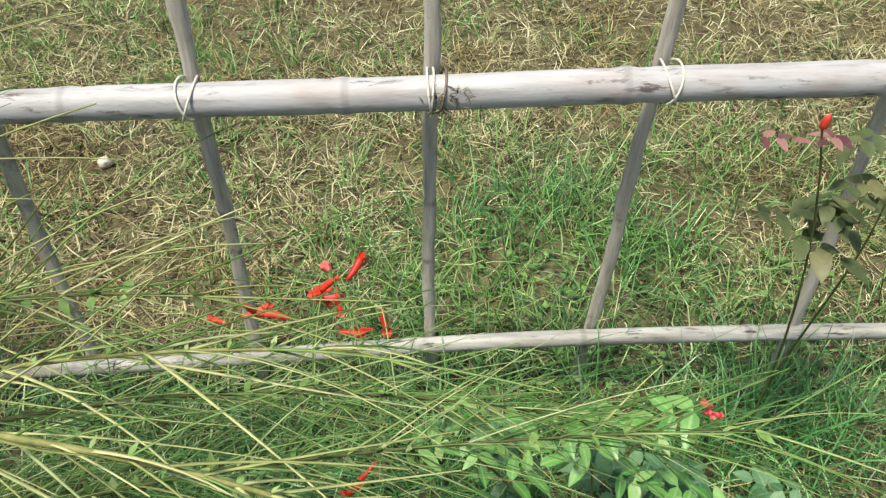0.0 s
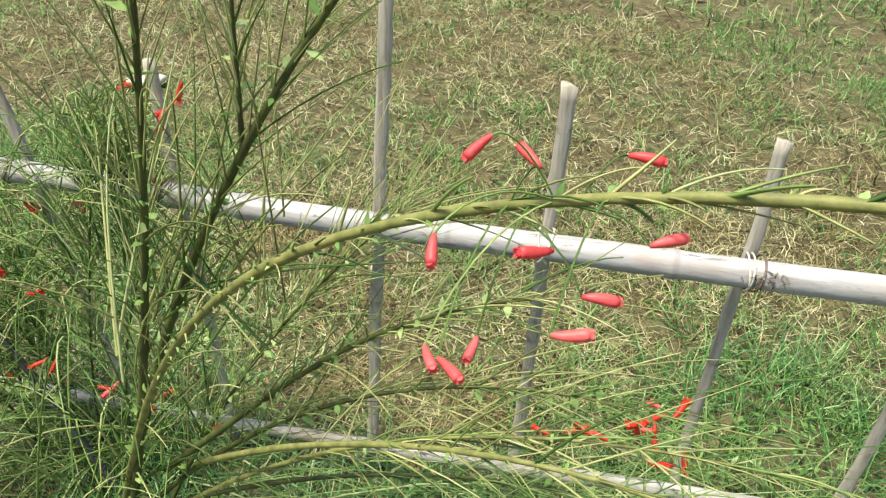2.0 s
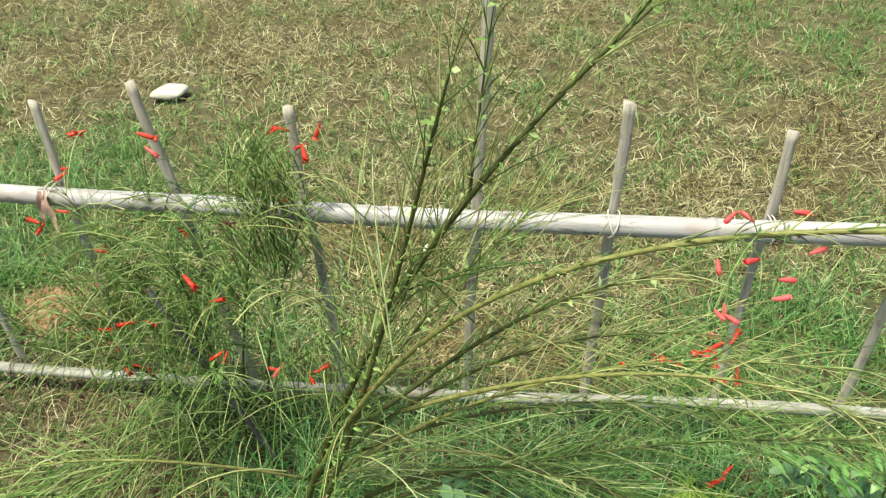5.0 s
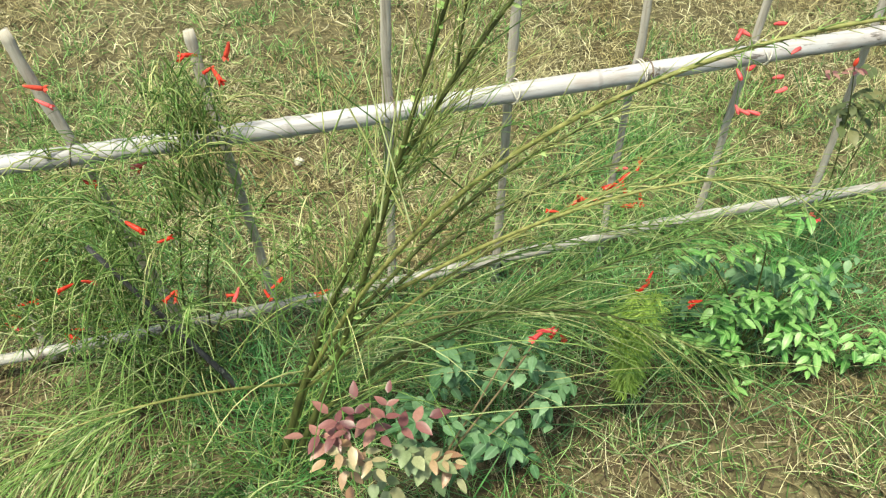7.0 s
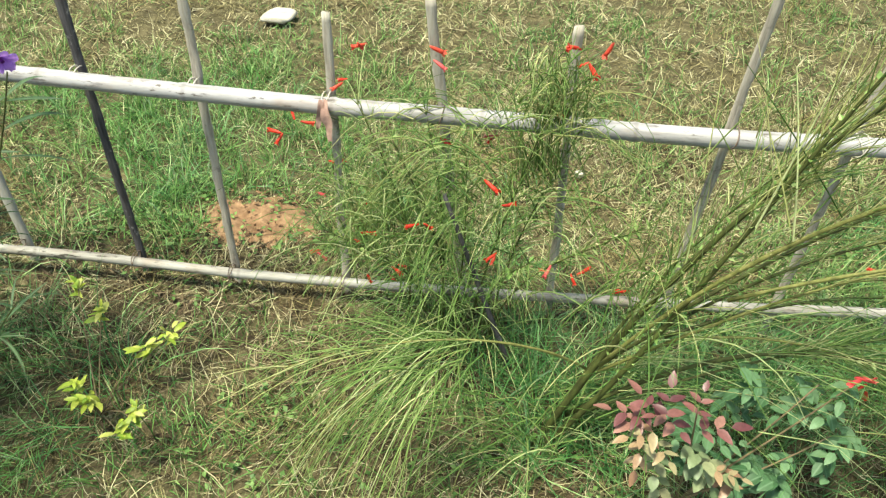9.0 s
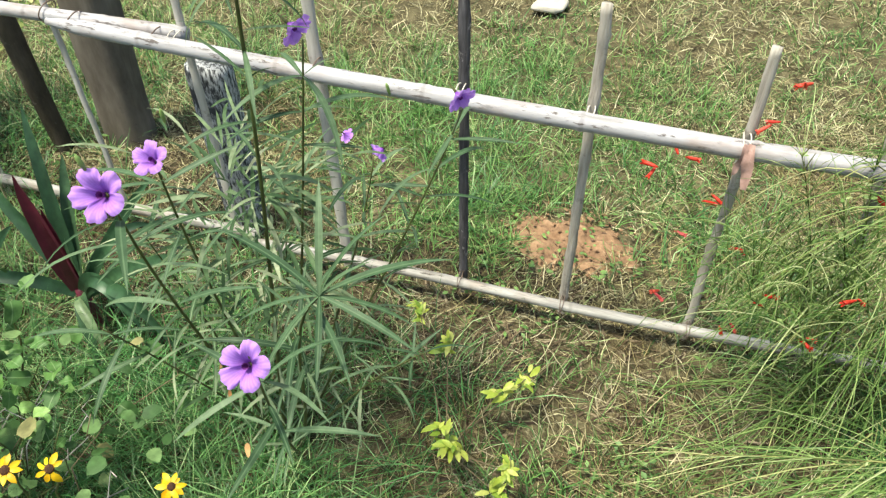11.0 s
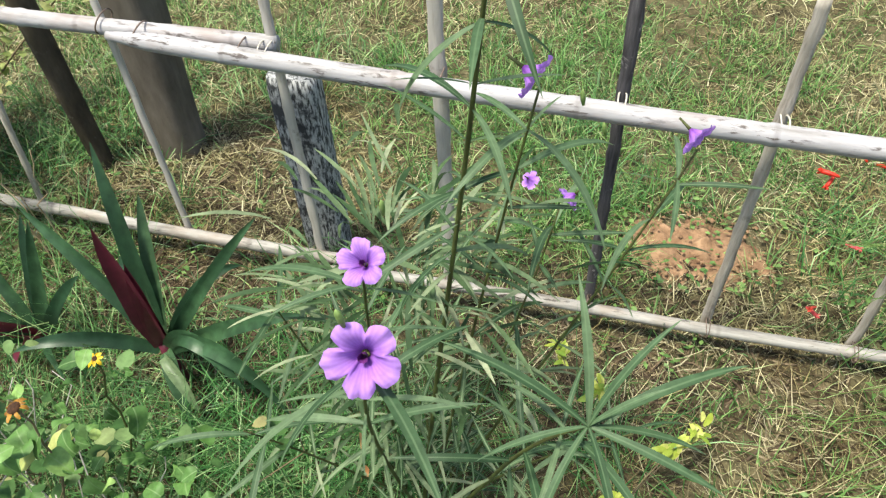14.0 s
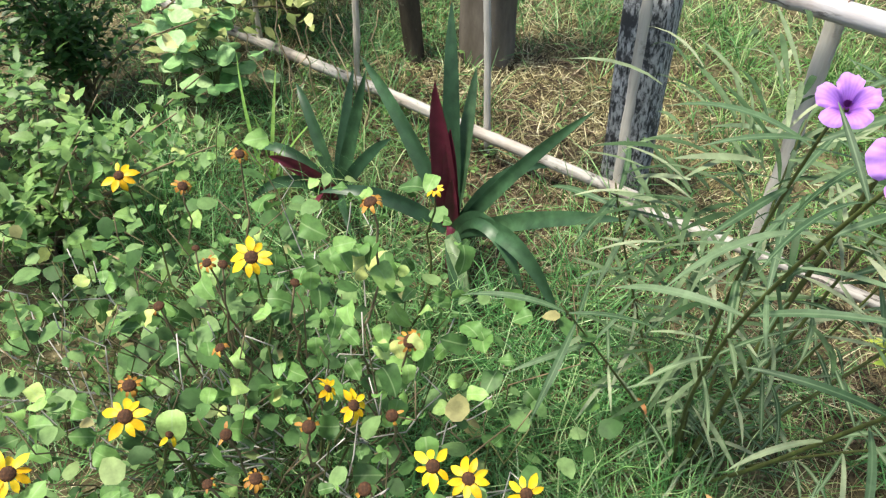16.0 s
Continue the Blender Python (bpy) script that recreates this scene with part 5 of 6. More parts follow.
# small shrub with yellow-lime leaf tufts
lime = thing("lime_leaved_shrub", (-1.90, -0.48, 0), "thin-stemmed little shrub with yellow-lime leaf tufts", "shrub")
LF_lime = leaf_set("lime_leaf", M_lime, 0.034, 0.0125, lance, 0.7)
for tip in ((-2.04, -0.20, 0.16), (-1.955, -0.26, 0.15), (-1.81, -0.36, 0.15), (-1.765, -0.31, 0.15), (-1.88, -0.51, 0.15), (-1.865, -0.50, 0.13), (-1.77, -0.58, 0.14), (-1.76, -0.535, 0.15), (-1.90, -0.49, 0.17)):
    tip = Vector(tip)
    stem_part(lime, [bez([(-1.90, -0.46, -0.01), (-1.90, -0.46, 0.05), tip * 0.6 + Vector((-1.90, -0.46, 0.03)) * 0.4, tip], i / 6) for i in range(7)], 0.0018, 0.0010, M_stem_brown)
    for j in range(13):
        part("leaf", pick_of(LF_lime), lime, "", aim(tip + Vector((rv(-0.012, 0.012), rv(-0.012, 0.012), rv(-0.02, 0.01))), (rv(-1, 1), rv(-1, 1), rv(0.0, 0.7)), rv(-0.5, 0.5), rv(0.6, 1.15)))

feather = thing("feathery_weed", (-0.12, -0.43, 0), "little feathery lime-green weed in the bed", "weed")
fs = Soup()
for k in range(5):
    e = Vector((-0.13 + rv(-0.05, 0.05), -0.44 + rv(-0.03, 0.03), rv(0.34, 0.46)))
    c = [(-0.12, -0.43, -0.01), (-0.12, -0.43, 0.1), e - Vector((0, 0, 0.1)), e]
    stem_part(feather, [bez(c, i / 6) for i in range(7)], 0.0016, 0.0008, M_stem)
    for j in range(420):
        w = rv(0, 6.28)
        fs.strip(aim(bez(c, rv(0.3, 1)), (math.cos(w), math.sin(w), rv(-0.1, 0.5)), rv(-0.5, 0.5)), rv(0.02, 0.05), rv(0.002, 0.0035), lance, 1.2, 0.1, 3)
part("foliage", fs.mesh("foliage", M_lime_mass), feather)["kind"] = "stuff"

# ---- violet-flowered plant ----
ruellia = thing("violet_flowered_plant", (-2.25, -0.50, 0), "tall violet-flowered plant with narrow grey-green leaves", "plant")
LF_ru = leaf_set("narrow_leaf", M_ruellia, 0.112, 0.0074, lance, 0.9, 0.25, 7)
LF_ru_big = leaf_set("narrow_leaf", M_ruellia_young, 0.138, 0.0092, lance, 0.7, 0.25, 8)
LF_rust = leaf_set("dead_leaf", M_rust, 0.05, 0.010, lance, 0.6)
R_STEMS = [
    ([(-2.25, -0.53, -0.01), (-2.234, -0.495, 0.40), (-2.178, -0.484, 0.80), (-2.14, -0.539, 1.235)], 0.0048),
    ([(-2.26, -0.52, -0.01), (-2.30, -0.58, 0.35), (-2.25, -0.72, 0.70), (-2.184, -0.800, 0.955)], 0.0036),
    ([(-2.26, -0.50, -0.01), (-2.30, -0.52, 0.35), (-2.28, -0.60, 0.65), (-2.245, -0.648, 0.88)], 0.0034),
    ([(-2.24, -0.50, -0.01), (-2.20, -0.45, 0.35), (-2.15, -0.44, 0.70), (-2.105, -0.460, 0.975)], 0.0032),
    ([(-2.23, -0.50, -0.01), (-2.10, -0.42, 0.35), (-1.98, -0.36, 0.60), (-1.915, -0.325, 0.815)], 0.0032),
    ([(-2.23, -0.50, -0.01), (-2.16, -0.40, 0.30), (-2.10, -0.34, 0.50), (-2.075, -0.32, 0.68)], 0.0028),
    ([(-2.22, -0.52, -0.01), (-2.10, -0.60, 0.35), (-2.10, -0.68, 0.62), (-2.003, -0.705, 0.752)], 0.0040),
    ([(-2.23, -0.53, -0.01), (-2.12, -0.66, 0.25), (-2.03, -0.82, 0.52), (-1.993, -0.885, 0.850)], 0.0030),
    ([(-2.27, -0.50, -0.01), (-2.40, -0.46, 0.25), (-2.46, -0.46, 0.42), (-2.48, -0.48, 0.55)], 0.0028),
    ([(-2.25, -0.48, -0.01), (-2.28, -0.36, 0.30), (-2.30, -0.28, 0.45), (-2.30, -0.24, 0.58)], 0.0028),
    ([(-2.25, -0.50, -0.01), (-2.36, -0.58, 0.25), (-2.42, -0.62, 0.38), (-2.46, -0.66, 0.48)], 0.0026),
    ([(-2.22, -0.50, -0.01), (-2.08, -0.50, 0.25), (-1.98, -0.50, 0.36), (-1.92, -0.52, 0.44)], 0.0026),
]
for ctl, r0 in R_STEMS:
    pts = [bez(ctl, i / 14) for i in range(15)]
    stem_part(ruellia, pts, r0, r0 * 0.45, M_stem, 7)
    ln = sum((pts[i + 1] - pts[i]).length for i in range(14))
    m = max(4, int(ln / 0.070))
    for k in range(1, m + 1):
        u = k / m
        if u < 0.4 and ctl[3][1] < -0.7:
            continue
        if u > 0.97 and r0 < 0.0047:
            u = 0.93
        p = bez(ctl, u)
        a = 1.4 * k + rv(-0.5, 0.5)
        for j in range(2):
            w = a + math.pi * j
            part("leaf", pick_of(LF_ru if u < 0.6 else LF_ru_big), ruellia, "", aim(p, (math.cos(w), math.sin(w), rv(0.1, 0.9)), rv(-0.5, 0.5), rv(0.6, 1.1)))
        if u < 0.6 and ctl[3][1] > -0.6:
            w = rv(0, 6.28)
            part("leaf", pick_of(LF_ru), ruellia, "", aim(p, (math.cos(w), math.sin(w), rv(-0.1, 0.5)), rv(-0.5, 0.5), rv(0.6, 0.95)))
low = Soup()
for _ in range(360):
    w = rv(0, 6.28)
    h = rv(0.20, 0.72)
    r = abs(rng.normal(0, 0.13)) + 0.02
    p = Vector((-2.29 + r * math.cos(w) * 1.2, -0.44 + r * math.sin(w), h))
    if p.y < -0.58 or p.x < -2.46 or p.x > -2.08 + 0.25 * (h - 0.55) or (p.x > -2.25 and h < 0.48):
        continue
    w2 = w + rv(-0.8, 0.8)
    low.strip(aim(p, (math.cos(w2), math.sin(w2), rv(-0.1, 0.9)), rv(-0.5, 0.5)), rv(0.07, 0.13), rv(0.006, 0.0095), lance, rv(0.3, 1.2), 0.25, 5)
part("foliage", low.mesh("foliage", M_ruellia_mass), ruellia, "crowded narrow lower leaves")["kind"] = "stuff"
# leaf rosette at the tip of the shoot that leans out
for d, k in (((-0.10, 0.45, 0.9), 1.15), ((0.25, 0.40, 0.8), 1.05), ((0.80, 0.50, 0.45), 1.35), ((-0.85, 0.25, 0.55), 1.3), ((0.85, -0.25, 0.10), 1.1), ((0.35, -0.8, 0.1), 1.0), ((-0.35, -0.75, -0.1), 1.0), ((-0.8, -0.3, 0.0), 0.9), ((0.5, 0.1, 0.9), 0.7), ((0.75, 0.15, 0.0), 1.0)):
    part("leaf", LF_ru_big[1], ruellia, "", aim((-2.003, -0.705, 0.752), d, rv(-0.4, 0.4), k))
# long leaves hanging from the joints of the tallest shoot
for u, w in ((0.62, 0.6), (0.62, 3.8), (0.72, 2.2), (0.80, 5.3), (0.80, 2.6), (0.88, 0.4), (0.88, 3.6), (0.95, 5.0), (0.95, 1.9), (0.99, 3.2), (0.99, 0.2)):
    part("leaf", LF_ru_big[2], ruellia, "", aim(bez(R_STEMS[0][0], u), (math.cos(w), math.sin(w), rv(-0.5, 0.6)), rv(-0.5, 0.5), rv(0.7, 1.0)))
for p in ((-2.36, -0.51, 0.25), (-2.355, -0.53, 0.17), (-2.2, -0.7, 0.3)):
    part("dead_leaf", LF_rust[1], ruellia, "rusty withered leaf", aim(p, (0.3, -0.4, 0.4), rv(-1, 1)))


def trumpet(parent, at, face, size, roll=0.0):
    """A five-lobed violet funnel flower with a dark throat."""
    s = Soup()
    rings, nn = 10, 60
    for i in range(rings + 1):
        u = i / rings
        for j in range(nn):
            a = 2 * math.pi * j / nn
            lobe = abs(math.cos(2.5 * a)) ** 0.42
            frill = noise.noise((math.cos(a) * 4, math.sin(a) * 4, roll * 5)) + 0.6 * noise.noise((math.cos(a) * 9, math.sin(a) * 9, roll * 3))
            r = 0.0025 + (0.031 * (0.62 + 0.38 * lobe + 0.07 * frill * u) - 0.0025) * u ** 0.85
            y = -0.022 * (1 - u) ** 2.2 + 0.005 * u - 0.007 * u ** 3 + 0.0055 * u * u * frill - 0.003 * u * u * (1 - lobe)
            s.v.append((r * math.cos(a), y, r * math.sin(a)))
    for i in range(rings):
        for j in range(nn):
            a, b = i * nn + j, i * nn + (j + 1) % nn
            s.f.append((a, b, b + nn, a + nn))
    m = aim(at, face, roll, size)
    fl = part("flower", s.mesh("flower", M_violet), parent, "violet five-lobed funnel flower", m)
    t = Soup()
    for i in range(5):
        u = i / 4
        for j in range(20):
            a = 2 * math.pi * j / 20
            r = 0.0016 + 0.0020 * u * (1 + 0.35 * (j % 2))
            t.v.append((r * math.cos(a), -0.0205 + 0.013 * u + 0.002, r * math.sin(a)))
    for i in range(4):
        for j in range(20):
            a, b = i * 20 + j, i * 20 + (j + 1) % 20
            t.f.append((a, b, b + 20, a + 20))
    th = new("throat", t.mesh("throat", M_violet_dark))
    th.parent = fl
    th["label"] = "deep purple throat"
    k = Soup()
    k.tube([(0, -0.045, 0), (0, -0.03, 0), (0, -0.02, 0)], [0.0018, 0.0022, 0.0030], 8)
    ca = new("calyx", k.mesh("calyx", M_stem))
    ca.parent = fl
    return fl


trumpet(ruellia, (-2.184, -0.814, 0.966), (0.15, -0.75, 0.62), 1.0, 0.2)
trumpet(ruellia, (-2.242, -0.660, 0.892), (-0.05, -0.55, 0.8), 0.82, 1.3)
trumpet(ruellia, (-2.108, -0.464, 0.988), (0.75, -0.25, -0.35), 0.85, 0.5)
trumpet(ruellia, (-1.915, -0.325, 0.830), (0.6, -0.45, -0.3), 0.85, 0.9)
trumpet(ruellia, (-2.066, -0.319, 0.694), (-0.5, -0.2, -0.5), 0.62, 0.1)
trumpet(ruellia, (-1.992, -0.900, 0.850), (0.1, -0.70, 0.70), 0.92, 2.0)
trumpet(ruellia, (-2.12, -0.32, 0.72), (0.3, 0.4, -0.6), 0.45, 2.0)
for p in ((-2.20, -0.80, 0.985), (-2.225, -0.63, 0.93), (-2.06, -0.42, 0.93), (-2.03, -0.34, 0.83)):
    s = Soup()
    s.tube([(0, 0, 0), (0, 0.008, 0), (0, 0.017, 0), (0, 0.022, 0)], [0.0015, 0.003, 0.0028, 0.0006], 8)
    part("bud", s.mesh("bud", M_joint), ruellia, "pale green bud", aim(p, (rv(-0.3, 0.3), -0.1, 1)))

# ---- dark strap-leaved plants ----
def strap_leaf(parent, a, b, bow, width, mat, label="", fold=0.30):
    """One long pointed leaf from a to b, lifted by bow on its way, folded along the midrib and a little twisted."""
    a, b = Vector(a), Vector(b)
    up = Vector((0, 0, bow))
    c = [a, a.lerp(b, 0.35) + up, a.lerp(b, 0.75) + up * 0.8, b]
    s = Soup()
    n, tw = 16, rv(-0.5, 0.5)
    for i in range(n + 1):
        u = i / n
        p = bez(c, u)
        t = (bez(c, min(1, u + 0.03)) - bez(c, max(0, u - 0.03))).normalized()
        side = t.cross(Vector((0.25, -0.75, 0.6)))
        side = side.normalized() if side.length > 1e-3 else Vector((1, 0, 0))
        nor = side.cross(t)
        side, nor = side * math.cos(tw * u) + nor * math.sin(tw * u), nor * math.cos(tw * u) - side * math.sin(tw * u)
        w = 0.5 * width * min(1.0, 0.7 + 1.3 * u) * (1 - u ** 3.2) + 0.0006
        for k in (-1, -0.55, 0, 0.55, 1):
            s.v.append(p + side * (k * w) + nor * (abs(k) * w * fold + 0.06 * w * math.sin(13 * u + 2 * k)))
    for i in range(n):
        for k in range(4):
            q = 5 * i + k
            s.f.append((q, q + 1, q + 6, q + 5))
    return part("leaf", s.mesh("strap_leaf", mat), parent, label)


def rosette(at, label, crown, leaves, purple):
    pl = thing("strap_leaved_plant", at, label, "plant")
    crown = Vector(crown)
    for tip, bow, wd_ in leaves:
        d = (Vector(tip) - crown).normalized() * 0.012
        strap_leaf(pl, crown + d + Vector((0, 0, rv(-0.03, 0.0))), tip, bow, wd_ * 0.84, M_strap)
    for tip, bow, wd_ in purple:
        strap_leaf(pl, crown, tip, bow, wd_, M_strap_purple, "maroon underside turned up", 0.5)
    st = Soup()
    st.tube([(at[0], at[1], -0.02), (at[0], at[1], 0.05), tuple(crown)], [0.020, 0.017, 0.012], 10)
    part("stem", st.mesh("stem", M_strap_purple), pl, "short maroon stem wrapped in leaf bases")
    return pl


rosette((-2.85, -0.355, 0), "rosette of dark green strap leaves with a maroon underside", (-2.845, -0.36, 0.16), [
    ((-2.935, -0.22, 0.57), 0.03, 0.044), ((-2.88, -0.22, 0.45), 0.02, 0.036), ((-3.124, -0.275, 0.42), 0.05, 0.042), ((-2.48, -0.39, 0.40), 0.03, 0.040), ((-2.54, -0.44, 0.12), 0.17, 0.046), ((-2.64, -0.42, 0.14), 0.14, 0.040),
    ((-2.62, -0.25, 0.47), 0.03, 0.032), ((-3.09, -0.48, 0.22), 0.06, 0.038), ((-2.76, -0.47, 0.03), 0.06, 0.040), ((-3.02, -0.20, 0.22), 0.06, 0.034), ((-2.72, -0.20, 0.26), 0.08, 0.034)],
    [((-2.872, -0.365, 0.505), -0.01, 0.050), ((-2.845, -0.36, 0.41), 0.0, 0.034), ((-2.835, -0.37, 0.30), 0.0, 0.03)])
strap_leaf(bpy.data.objects["strap_leaved_plant"], (-2.835, -0.385, 0.15), (-2.745, -0.45, 0.075), 0.03, 0.026, M_rose_cream, "pale folded underside of a drooping leaf", 0.6)
rosette((-3.19, -0.33, 0), "smaller dark strap-leaved rosette", (-3.19, -0.34, 0.06), [
    ((-3.10, -0.29, 0.40), 0.0, 0.040), ((-3.04, -0.30, 0.26), 0.03, 0.036), ((-3.36, -0.25, 0.25), 0.06, 0.036), ((-3.40, -0.38, 0.12), 0.08, 0.034), ((-3.30, -0.50, 0.10), 0.08, 0.034), ((-3.05, -0.45, 0.08), 0.08, 0.034), ((-3.20, -0.22, 0.33), 0.02, 0.034)],
    [((-3.12, -0.47, 0.16), 0.03, 0.040), ((-3.28, -0.44, 0.20), 0.03, 0.036)])

# ---- beach sunflowers ----
sunplant = thing("sunflower_patch", (-2.85, -0.90, 0), "sprawling patch of small yellow sunflowers with heart-shaped leaves", "plant")
LF_sun = leaf_set("heart_leaf", M_sunleaf, 0.048, 0.038, heart, 0.9, 0.22, 9, 0.22)
LF_petal = leaf_set("ray_petal", M_yellow, 0.024, 0.0118, lance, 0.6, 0.25, 5, 0.15)
LF_petal_w = leaf_set("withered_petal", M_wither, 0.013, 0.006, petalf, 1.6, 0.3, 3)


def disc_mesh():
    s = Soup()
    for i in range(6):
        u = i / 5
        for j in range(16):
            a = 2 * math.pi * j / 16
            r = 0.0088 * math.cos(u * 1.45) * (1 + 0.05 * ((i + j) % 2))
            s.v.append((r * math.cos(a), r * math.sin(a), 0.006 * math.sin(u * 1.5)))
    for i in range(5):
        for j in range(16):
            a, b = i * 16 + j, i * 16 + (j + 1) % 16
            s.f.append((a, b, b + 16, a + 16))
    s.f.append(tuple(5 * 16 + j for j in range(16)))
    return s.mesh("disc", M_disc)


ME_disc = disc_mesh()


def sunflower(at, face, size, rays=11, withered=False, gap=0.0):
    at = Vector(at)
    root = Vector((at.x * 0.75 + -2.85 * 0.25, at.y * 0.75 + -0.9 * 0.25, -0.01))
    stem_part(sunplant, [bez([root, root + Vector((rv(-0.05, 0.05), rv(-0.05, 0.05), at.z * 0.5)), at - Vector(face) * 0.08 + Vector((0, 0, -0.04)), at - Vector(face) * 0.004], i / 9) for i in range(10)], 0.0026, 0.0014, M_stem_brown if withered else M_stem)
    z = Vector(face).normalized()
    x = z.orthogonal().normalized()
    base = Matrix.Translation(at) @ Matrix((x, z.cross(x), z)).transposed().to_4x4() @ Matrix.Scale(size, 4)
    hd = part("flower_head", ME_disc, sunplant, "spent flower head" if withered else "yellow sunflower with a dark brown disc", base)
    for k in range(rays):
        a = 2 * math.pi * k / rays + rv(-0.12, 0.12)
        if rng.random() < gap:
            continue
        q = new("petal", pick_of(LF_petal_w if withered else LF_petal))
        q.parent = hd
        q.matrix_basis = Matrix.Rotation(a, 4, 'Z') @ Matrix.Translation((0, 0.0075, 0.001)) @ Matrix.Rotation(rv(-0.45, 0.45), 4, 'X') @ Matrix.Rotation(rv(-0.3, 0.3), 4, 'Y') @ Matrix.Scale(rv(0.7, 1.12), 4)


for p, f, s in (((-3.14, -0.83, 0.5), (0.4, -0.3, 0.8), 0.9), ((-2.761, -0.894, 0.603), (0.35, -0.25, 0.85), 0.95), ((-2.79, -1.10, 0.5), (0.4, -0.1, 0.85), 1.0), ((-2.58, -0.94, 0.5), (0.5, 0.1, 0.7), 0.8),
                ((-2.46, -0.95, 0.5), (0.3, -0.3, 0.85), 0.9), ((-2.42, -0.94, 0.5), (0.2, -0.45, 0.8), 0.85), ((-2.84, -1.22, 0.5), (0.4, 0.1, 0.8), 1.0), ((-2.36, -0.92, 0.5), (0.2, -0.5, 0.7), 0.8), ((-2.75, -1.08, 0.47), (0.7, 0.2, 0.5), 0.6), ((-2.62, -0.94, 0.5), (0.5, 0.4, 0.6), 0.6)):
    sunflower(p, f, s, int(rng.integers(8, 11)), False, 0.14)
for p in ((-2.676, -0.768, 0.638), (-2.61, -1.07, 0.5), (-2.77, -0.97, 0.5), (-2.89, -0.88, 0.5), (-2.82, -1.07, 0.5), (-3.02, -0.69, 0.5), (-3.06, -0.78, 0.48), (-2.58, -0.83, 0.5)):
    sunflower(p, (rv(-0.2, 0.5), rv(-0.4, 0.2), 0.8), rv(0.7, 1.05), 12, True, 0.15)
for _ in range(300):
    cx, cy = rng.normal(-2.88, 0.26), rng.normal(-0.93, 0.20)
    z = max(0.06, 0.52 - 0.9 * abs(rng.normal(0, 0.16)) - 0.15 * math.hypot(cx + 2.85, cy + 0.9))
    if cy > -0.55 or (cx > -2.35):
        continue
    part("leaf", pick_of(LF_sun), sunplant, "", aim((cx, cy, z), (rv(-1, 1), rv(-1, 1), rv(-0.5, 0.5)), rv(-1.2, 1.2), rv(0.3, 0.95)))
for _ in range(64):
    part("leaf", pick_of(LF_sun), sunplant, "", aim((rng.normal(-2.68, 0.075), rng.normal(-0.81, 0.07), rv(0.36, 0.60)), (rv(-1, 1), rv(-1, 0.6), rv(-0.5, 0.5)), rv(-0.9, 0.9), rv(0.45, 0.9)))
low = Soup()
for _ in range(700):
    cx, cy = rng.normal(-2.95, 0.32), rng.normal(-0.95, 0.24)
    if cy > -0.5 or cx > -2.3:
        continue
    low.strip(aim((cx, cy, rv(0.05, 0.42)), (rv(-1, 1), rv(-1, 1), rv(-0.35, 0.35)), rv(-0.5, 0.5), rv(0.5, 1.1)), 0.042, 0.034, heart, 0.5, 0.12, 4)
part("foliage", low.mesh("foliage", M_sunleaf_low_shaded), sunplant, "crowded lower leaves")["kind"] = "stuff"
for _ in range(120):
    e = Vector((rng.normal(-2.88, 0.25), rng.normal(-0.93, 0.2), rv(0.25, 0.5)))
    r = Vector((e.x * 0.6 - 2.85 * 0.4, e.y * 0.6 - 0.9 * 0.4, -0.01))
    stem_part(sunplant, [bez([r, r + Vector((rv(-0.1, 0.1), rv(-0.1, 0.1), 0.15)), e + Vector((rv(-0.1, 0.1), rv(-0.1, 0.1), -0.1)), e], i / 7) for i in range(8)], 0.0017, 0.0009, (M_stem, M_stem_brown, M_stake_pale)[int(rng.integers(0, 3))])
# a leaf with a small yellow bud standing above the patch
part("leaf", LF_sun[1], sunplant, "", aim((-2.69, -0.645, 0.56), (-0.6, -0.3, 0.2), 0, 0.8))
for p in ((-2.87, -0.87, 0.50), (-2.62, -0.98, 0.47), (-2.56, -0.90, 0.44), (-2.70, -1.04, 0.46), (-2.93, -0.95, 0.45), (-2.52, -1.00, 0.46), (-2.75, -0.85, 0.52), (-2.98, -0.84, 0.44), (-2.66, -1.10, 0.48)):
    sunflower(p, (rv(-0.3, 0.4), rv(-0.4, 0.3), 0.8), rv(0.7, 1.0), 10, True, 0.85)
sunflower((-2.30, -0.80, 0.27), (0.25, -0.35, 0.85), 0.85, 10, False, 0)
sunflower((-2.674, -0.641, 0.563), (0.1, -0.2, 1), 0.45, 9, False, 0)

# ---- plants at the far end ----
roundp = thing("round_leaved_plant", (-3.68, -0.24, 0), "clump of soft pale green rounded leaves by the fence", "plant")
def rounded(s):
    return max(0.1, math.sqrt(max(0, 1 - (2 * s - 1) ** 2)))
LF_round = leaf_set("round_leaf", M_roundleaf, 0.062, 0.068, rounded, 0.5, 0.10, 6, 0.08)
for _ in range(90):
    c = (rng.normal(-3.75, 0.075), rng.normal(-0.21, 0.055), rv(0.10, 0.36))
    part("leaf", pick_of(LF_round), roundp, "", aim(c, (rv(-0.4, 1), rv(-1, 0.4), rv(-0.3, 0.3)), rv(-0.4, 0.4), rv(0.55, 0.95)))
for _ in range(10):
    stem_part(roundp, [bez([(-3.68, -0.24, -0.01), (-3.68, -0.24, 0.1), (-3.68, -0.24, 0.2), (rng.normal(-3.77, 0.07), rng.normal(-0.20, 0.05), rv(0.15, 0.28))], i / 5) for i in range(6)], 0.0025, 0.0015, M_stem)


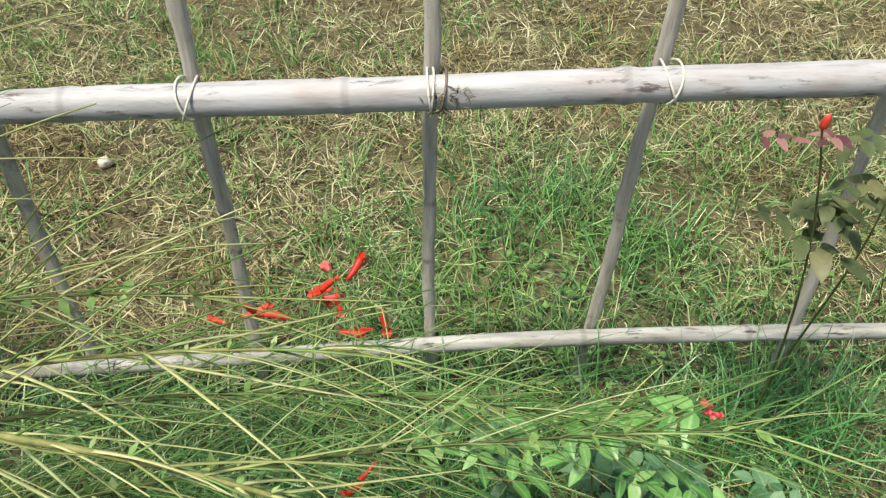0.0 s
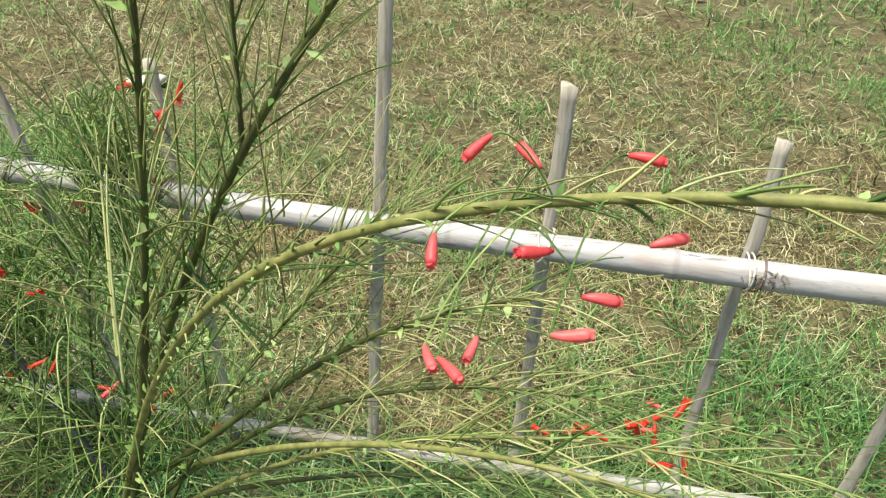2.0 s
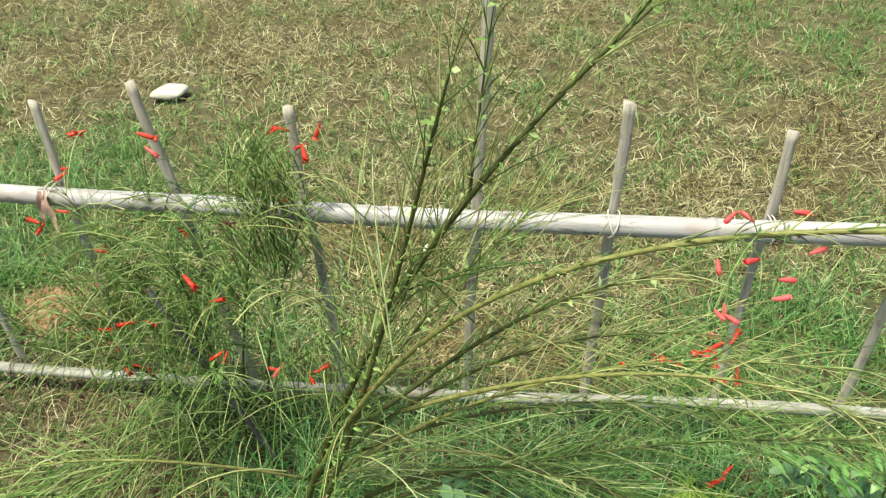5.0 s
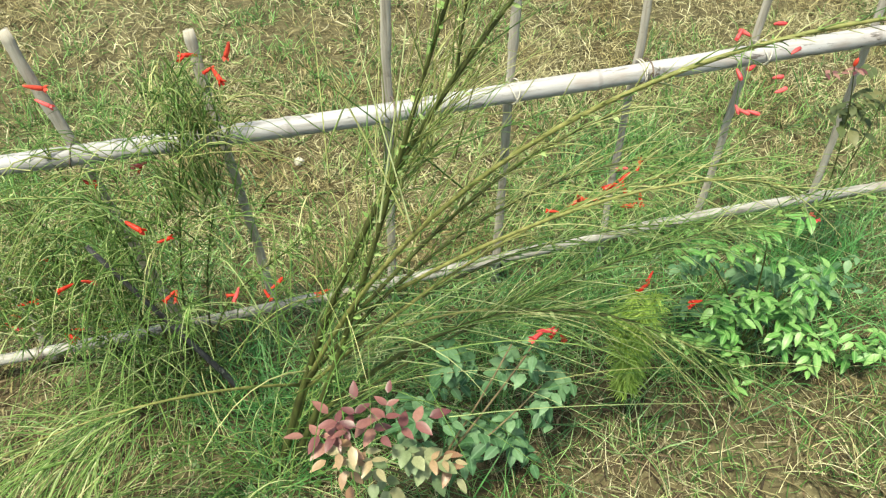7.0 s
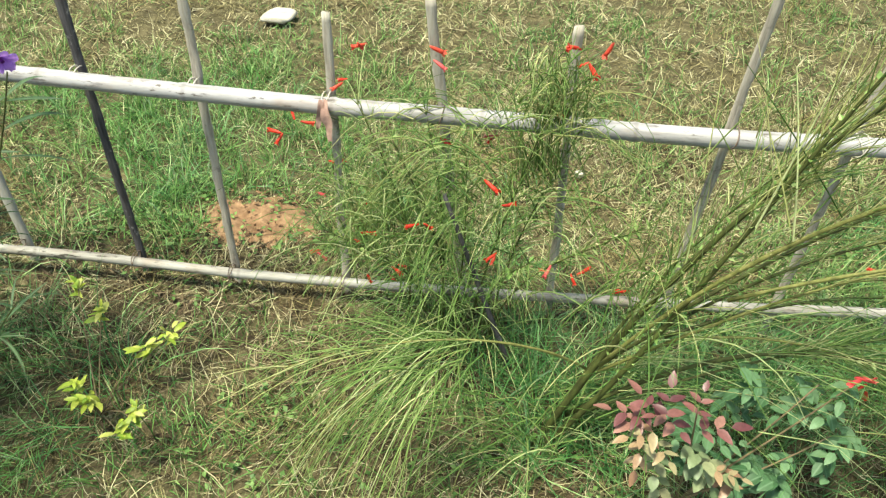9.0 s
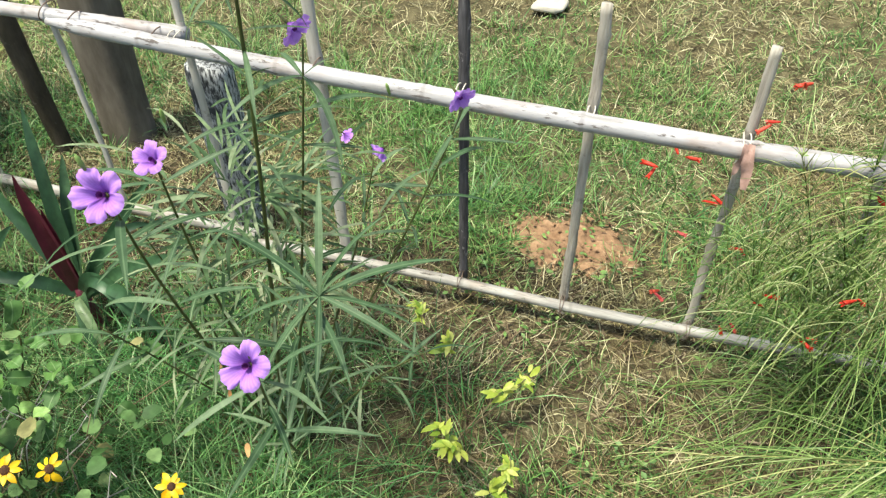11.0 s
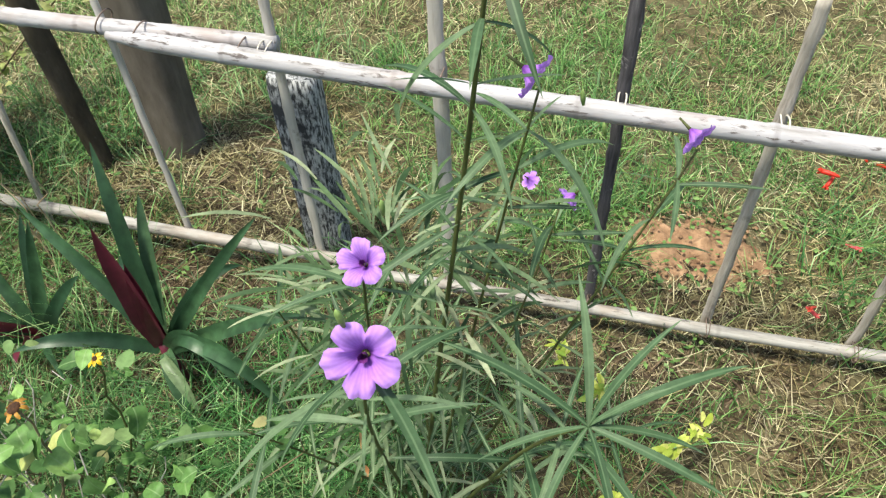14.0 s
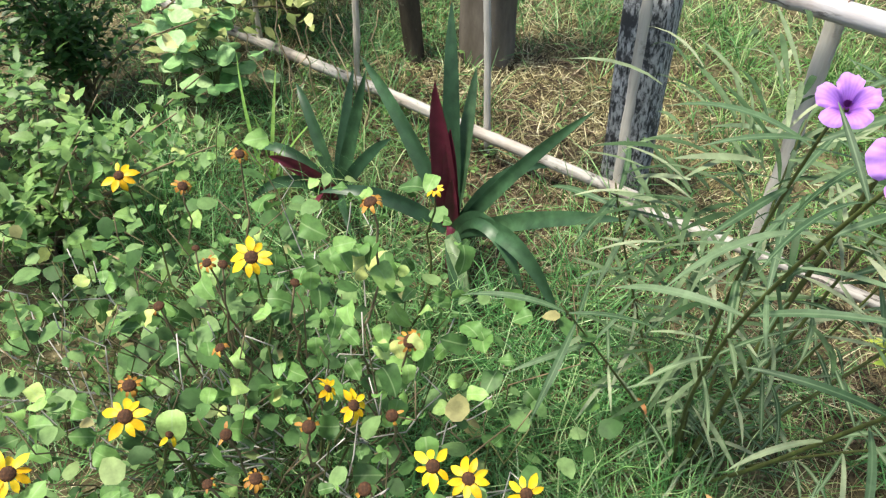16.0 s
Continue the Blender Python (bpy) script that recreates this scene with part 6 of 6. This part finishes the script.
def shrub(at, spread_r, height, count, label, mat, leaf_l, leaf_w, seed):
    sh = thing("shrub", at, label, "shrub")
    lv = Soup()
    for k in range(22):
        e = Vector(at) + Vector((rng.normal(0, spread_r), rng.normal(0, spread_r), rv(0.5, 1.0) * height))
        c = [Vector(at) + Vector((rv(-0.03, 0.03), rv(-0.03, 0.03), -0.01)), Vector(at) + Vector((0, 0, 0.3 * height)), Vector(at).lerp(e, 0.7) + Vector((0, 0, 0.1 * height)), e]
        stem_part(sh, [bez(c, i / 8) for i in range(9)], 0.004, 0.0015, M_stem_brown)
        for j in range(count // 22):
            p = bez(c, rv(0.3, 1.0)) + Vector((rng.normal(0, 0.03), rng.normal(0, 0.03), rng.normal(0, 0.03)))
            p.z = max(p.z, 0.03)
            lv.strip(aim(p, (rv(-1, 1), rv(-1, 1), rv(-0.3, 0.7)), rv(-0.6, 0.6)), leaf_l * rv(0.6, 1.2), leaf_w * rv(0.7, 1.2), ovate, 0.5, 0.15, 3)
    part("foliage", lv.mesh("foliage", mat), sh)["kind"] = "stuff"
    return sh


shrub((-4.02, -0.42, 0), 0.24, 0.55, 3000, "dense dark green shrub with small leaves", M_shrub, 0.034, 0.015, 1)
shrub((-4.25, -0.85, 0), 0.28, 0.40, 1300, "leafy green weeds past the end of the bed", M_weed, 0.04, 0.022, 5)
shrub((-3.65, -0.80, 0), 0.22, 0.40, 900, "leafy green shrub at the end of the bed", M_weed, 0.045, 0.022, 2)
shrub((-3.82, 0.22, 0), 0.30, 0.52, 1100, "loose pale yellow-green weeds behind the fence", M_weed_pale, 0.042, 0.026, 3)

# ---- dry stalks and tall blades by the low rail ----
stalks = thing("dry_weed", (-3.42, -0.13, 0), "thin tan dead weed stalks leaning on the low rail", "weed")
for k in range(9):
    a = Vector((rv(-3.56, -3.26), rv(-0.20, -0.07), -0.01))
    b = a + Vector((rv(-0.15, 0.15), rv(-0.05, 0.08), rv(0.28, 0.50)))
    stem_part(stalks, [bez([a, a.lerp(b, 0.3) + Vector((rv(-0.04, 0.04), 0, 0)), a.lerp(b, 0.7) + Vector((rv(-0.05, 0.05), 0, 0)), b], i / 10) for i in range(11)], 0.0024, 0.0011, M_stalk)
tuft = thing("grass_tuft", (-3.38, -0.36, 0), "upright tuft of broad bright green grass blades", "grass")
LF_blade = leaf_set("blade", M_blade, 0.30, 0.010, strapf, 0.35, 0.3, 8)
for k in range(11):
    w = rv(0, 6.28)
    part("blade", pick_of(LF_blade), tuft, "", aim((-3.38 + rv(-0.035, 0.035), -0.36 + rv(-0.03, 0.03), 0.0), (0.45 * math.cos(w), 0.45 * math.sin(w), 1.0), rv(-1.5, 1.5), rv(0.6, 1.15)))

# ---- low weeds ----
wd = Soup()
for _ in range(2600):
    x, y = rv(-4.2, 0.8), rv(-1.2, 0.5)
    if not (wave_noise(np.array(x * 1.7), np.array(y * 1.7)) > 0.12 or x < -3.2):
        continue
    for j in range(3):
        w = rv(0, 6.28)
        wd.strip(aim((x + rv(-0.012, 0.012), y + rv(-0.012, 0.012), ground_z(x, y) + rv(0.01, 0.05)), (math.cos(w), math.sin(w), rv(0, 0.5)), rv(-0.4, 0.4)), rv(0.010, 0.024), rv(0.008, 0.014), ovate, 0.4, 0.12, 2)
tagged(new("low_weeds", wd.mesh("low_weeds", M_weed)), "small round-leaved green weeds among the grass", "weeds", kind="stuff")

# ---- fallen things ----
yl = Soup()
yl.strip(Matrix(), 0.07, 0.05, ovate, 0.5, 0.2, 5)
ob = new("fallen_leaf", yl.mesh("fallen_leaf", M_lime))
ob.matrix_world = aim((0.25, 3.85, 0.06), (0.7, 0.3, 0.15))
tagged(ob, "single yellow fallen leaf lying on green grass", "leaf")
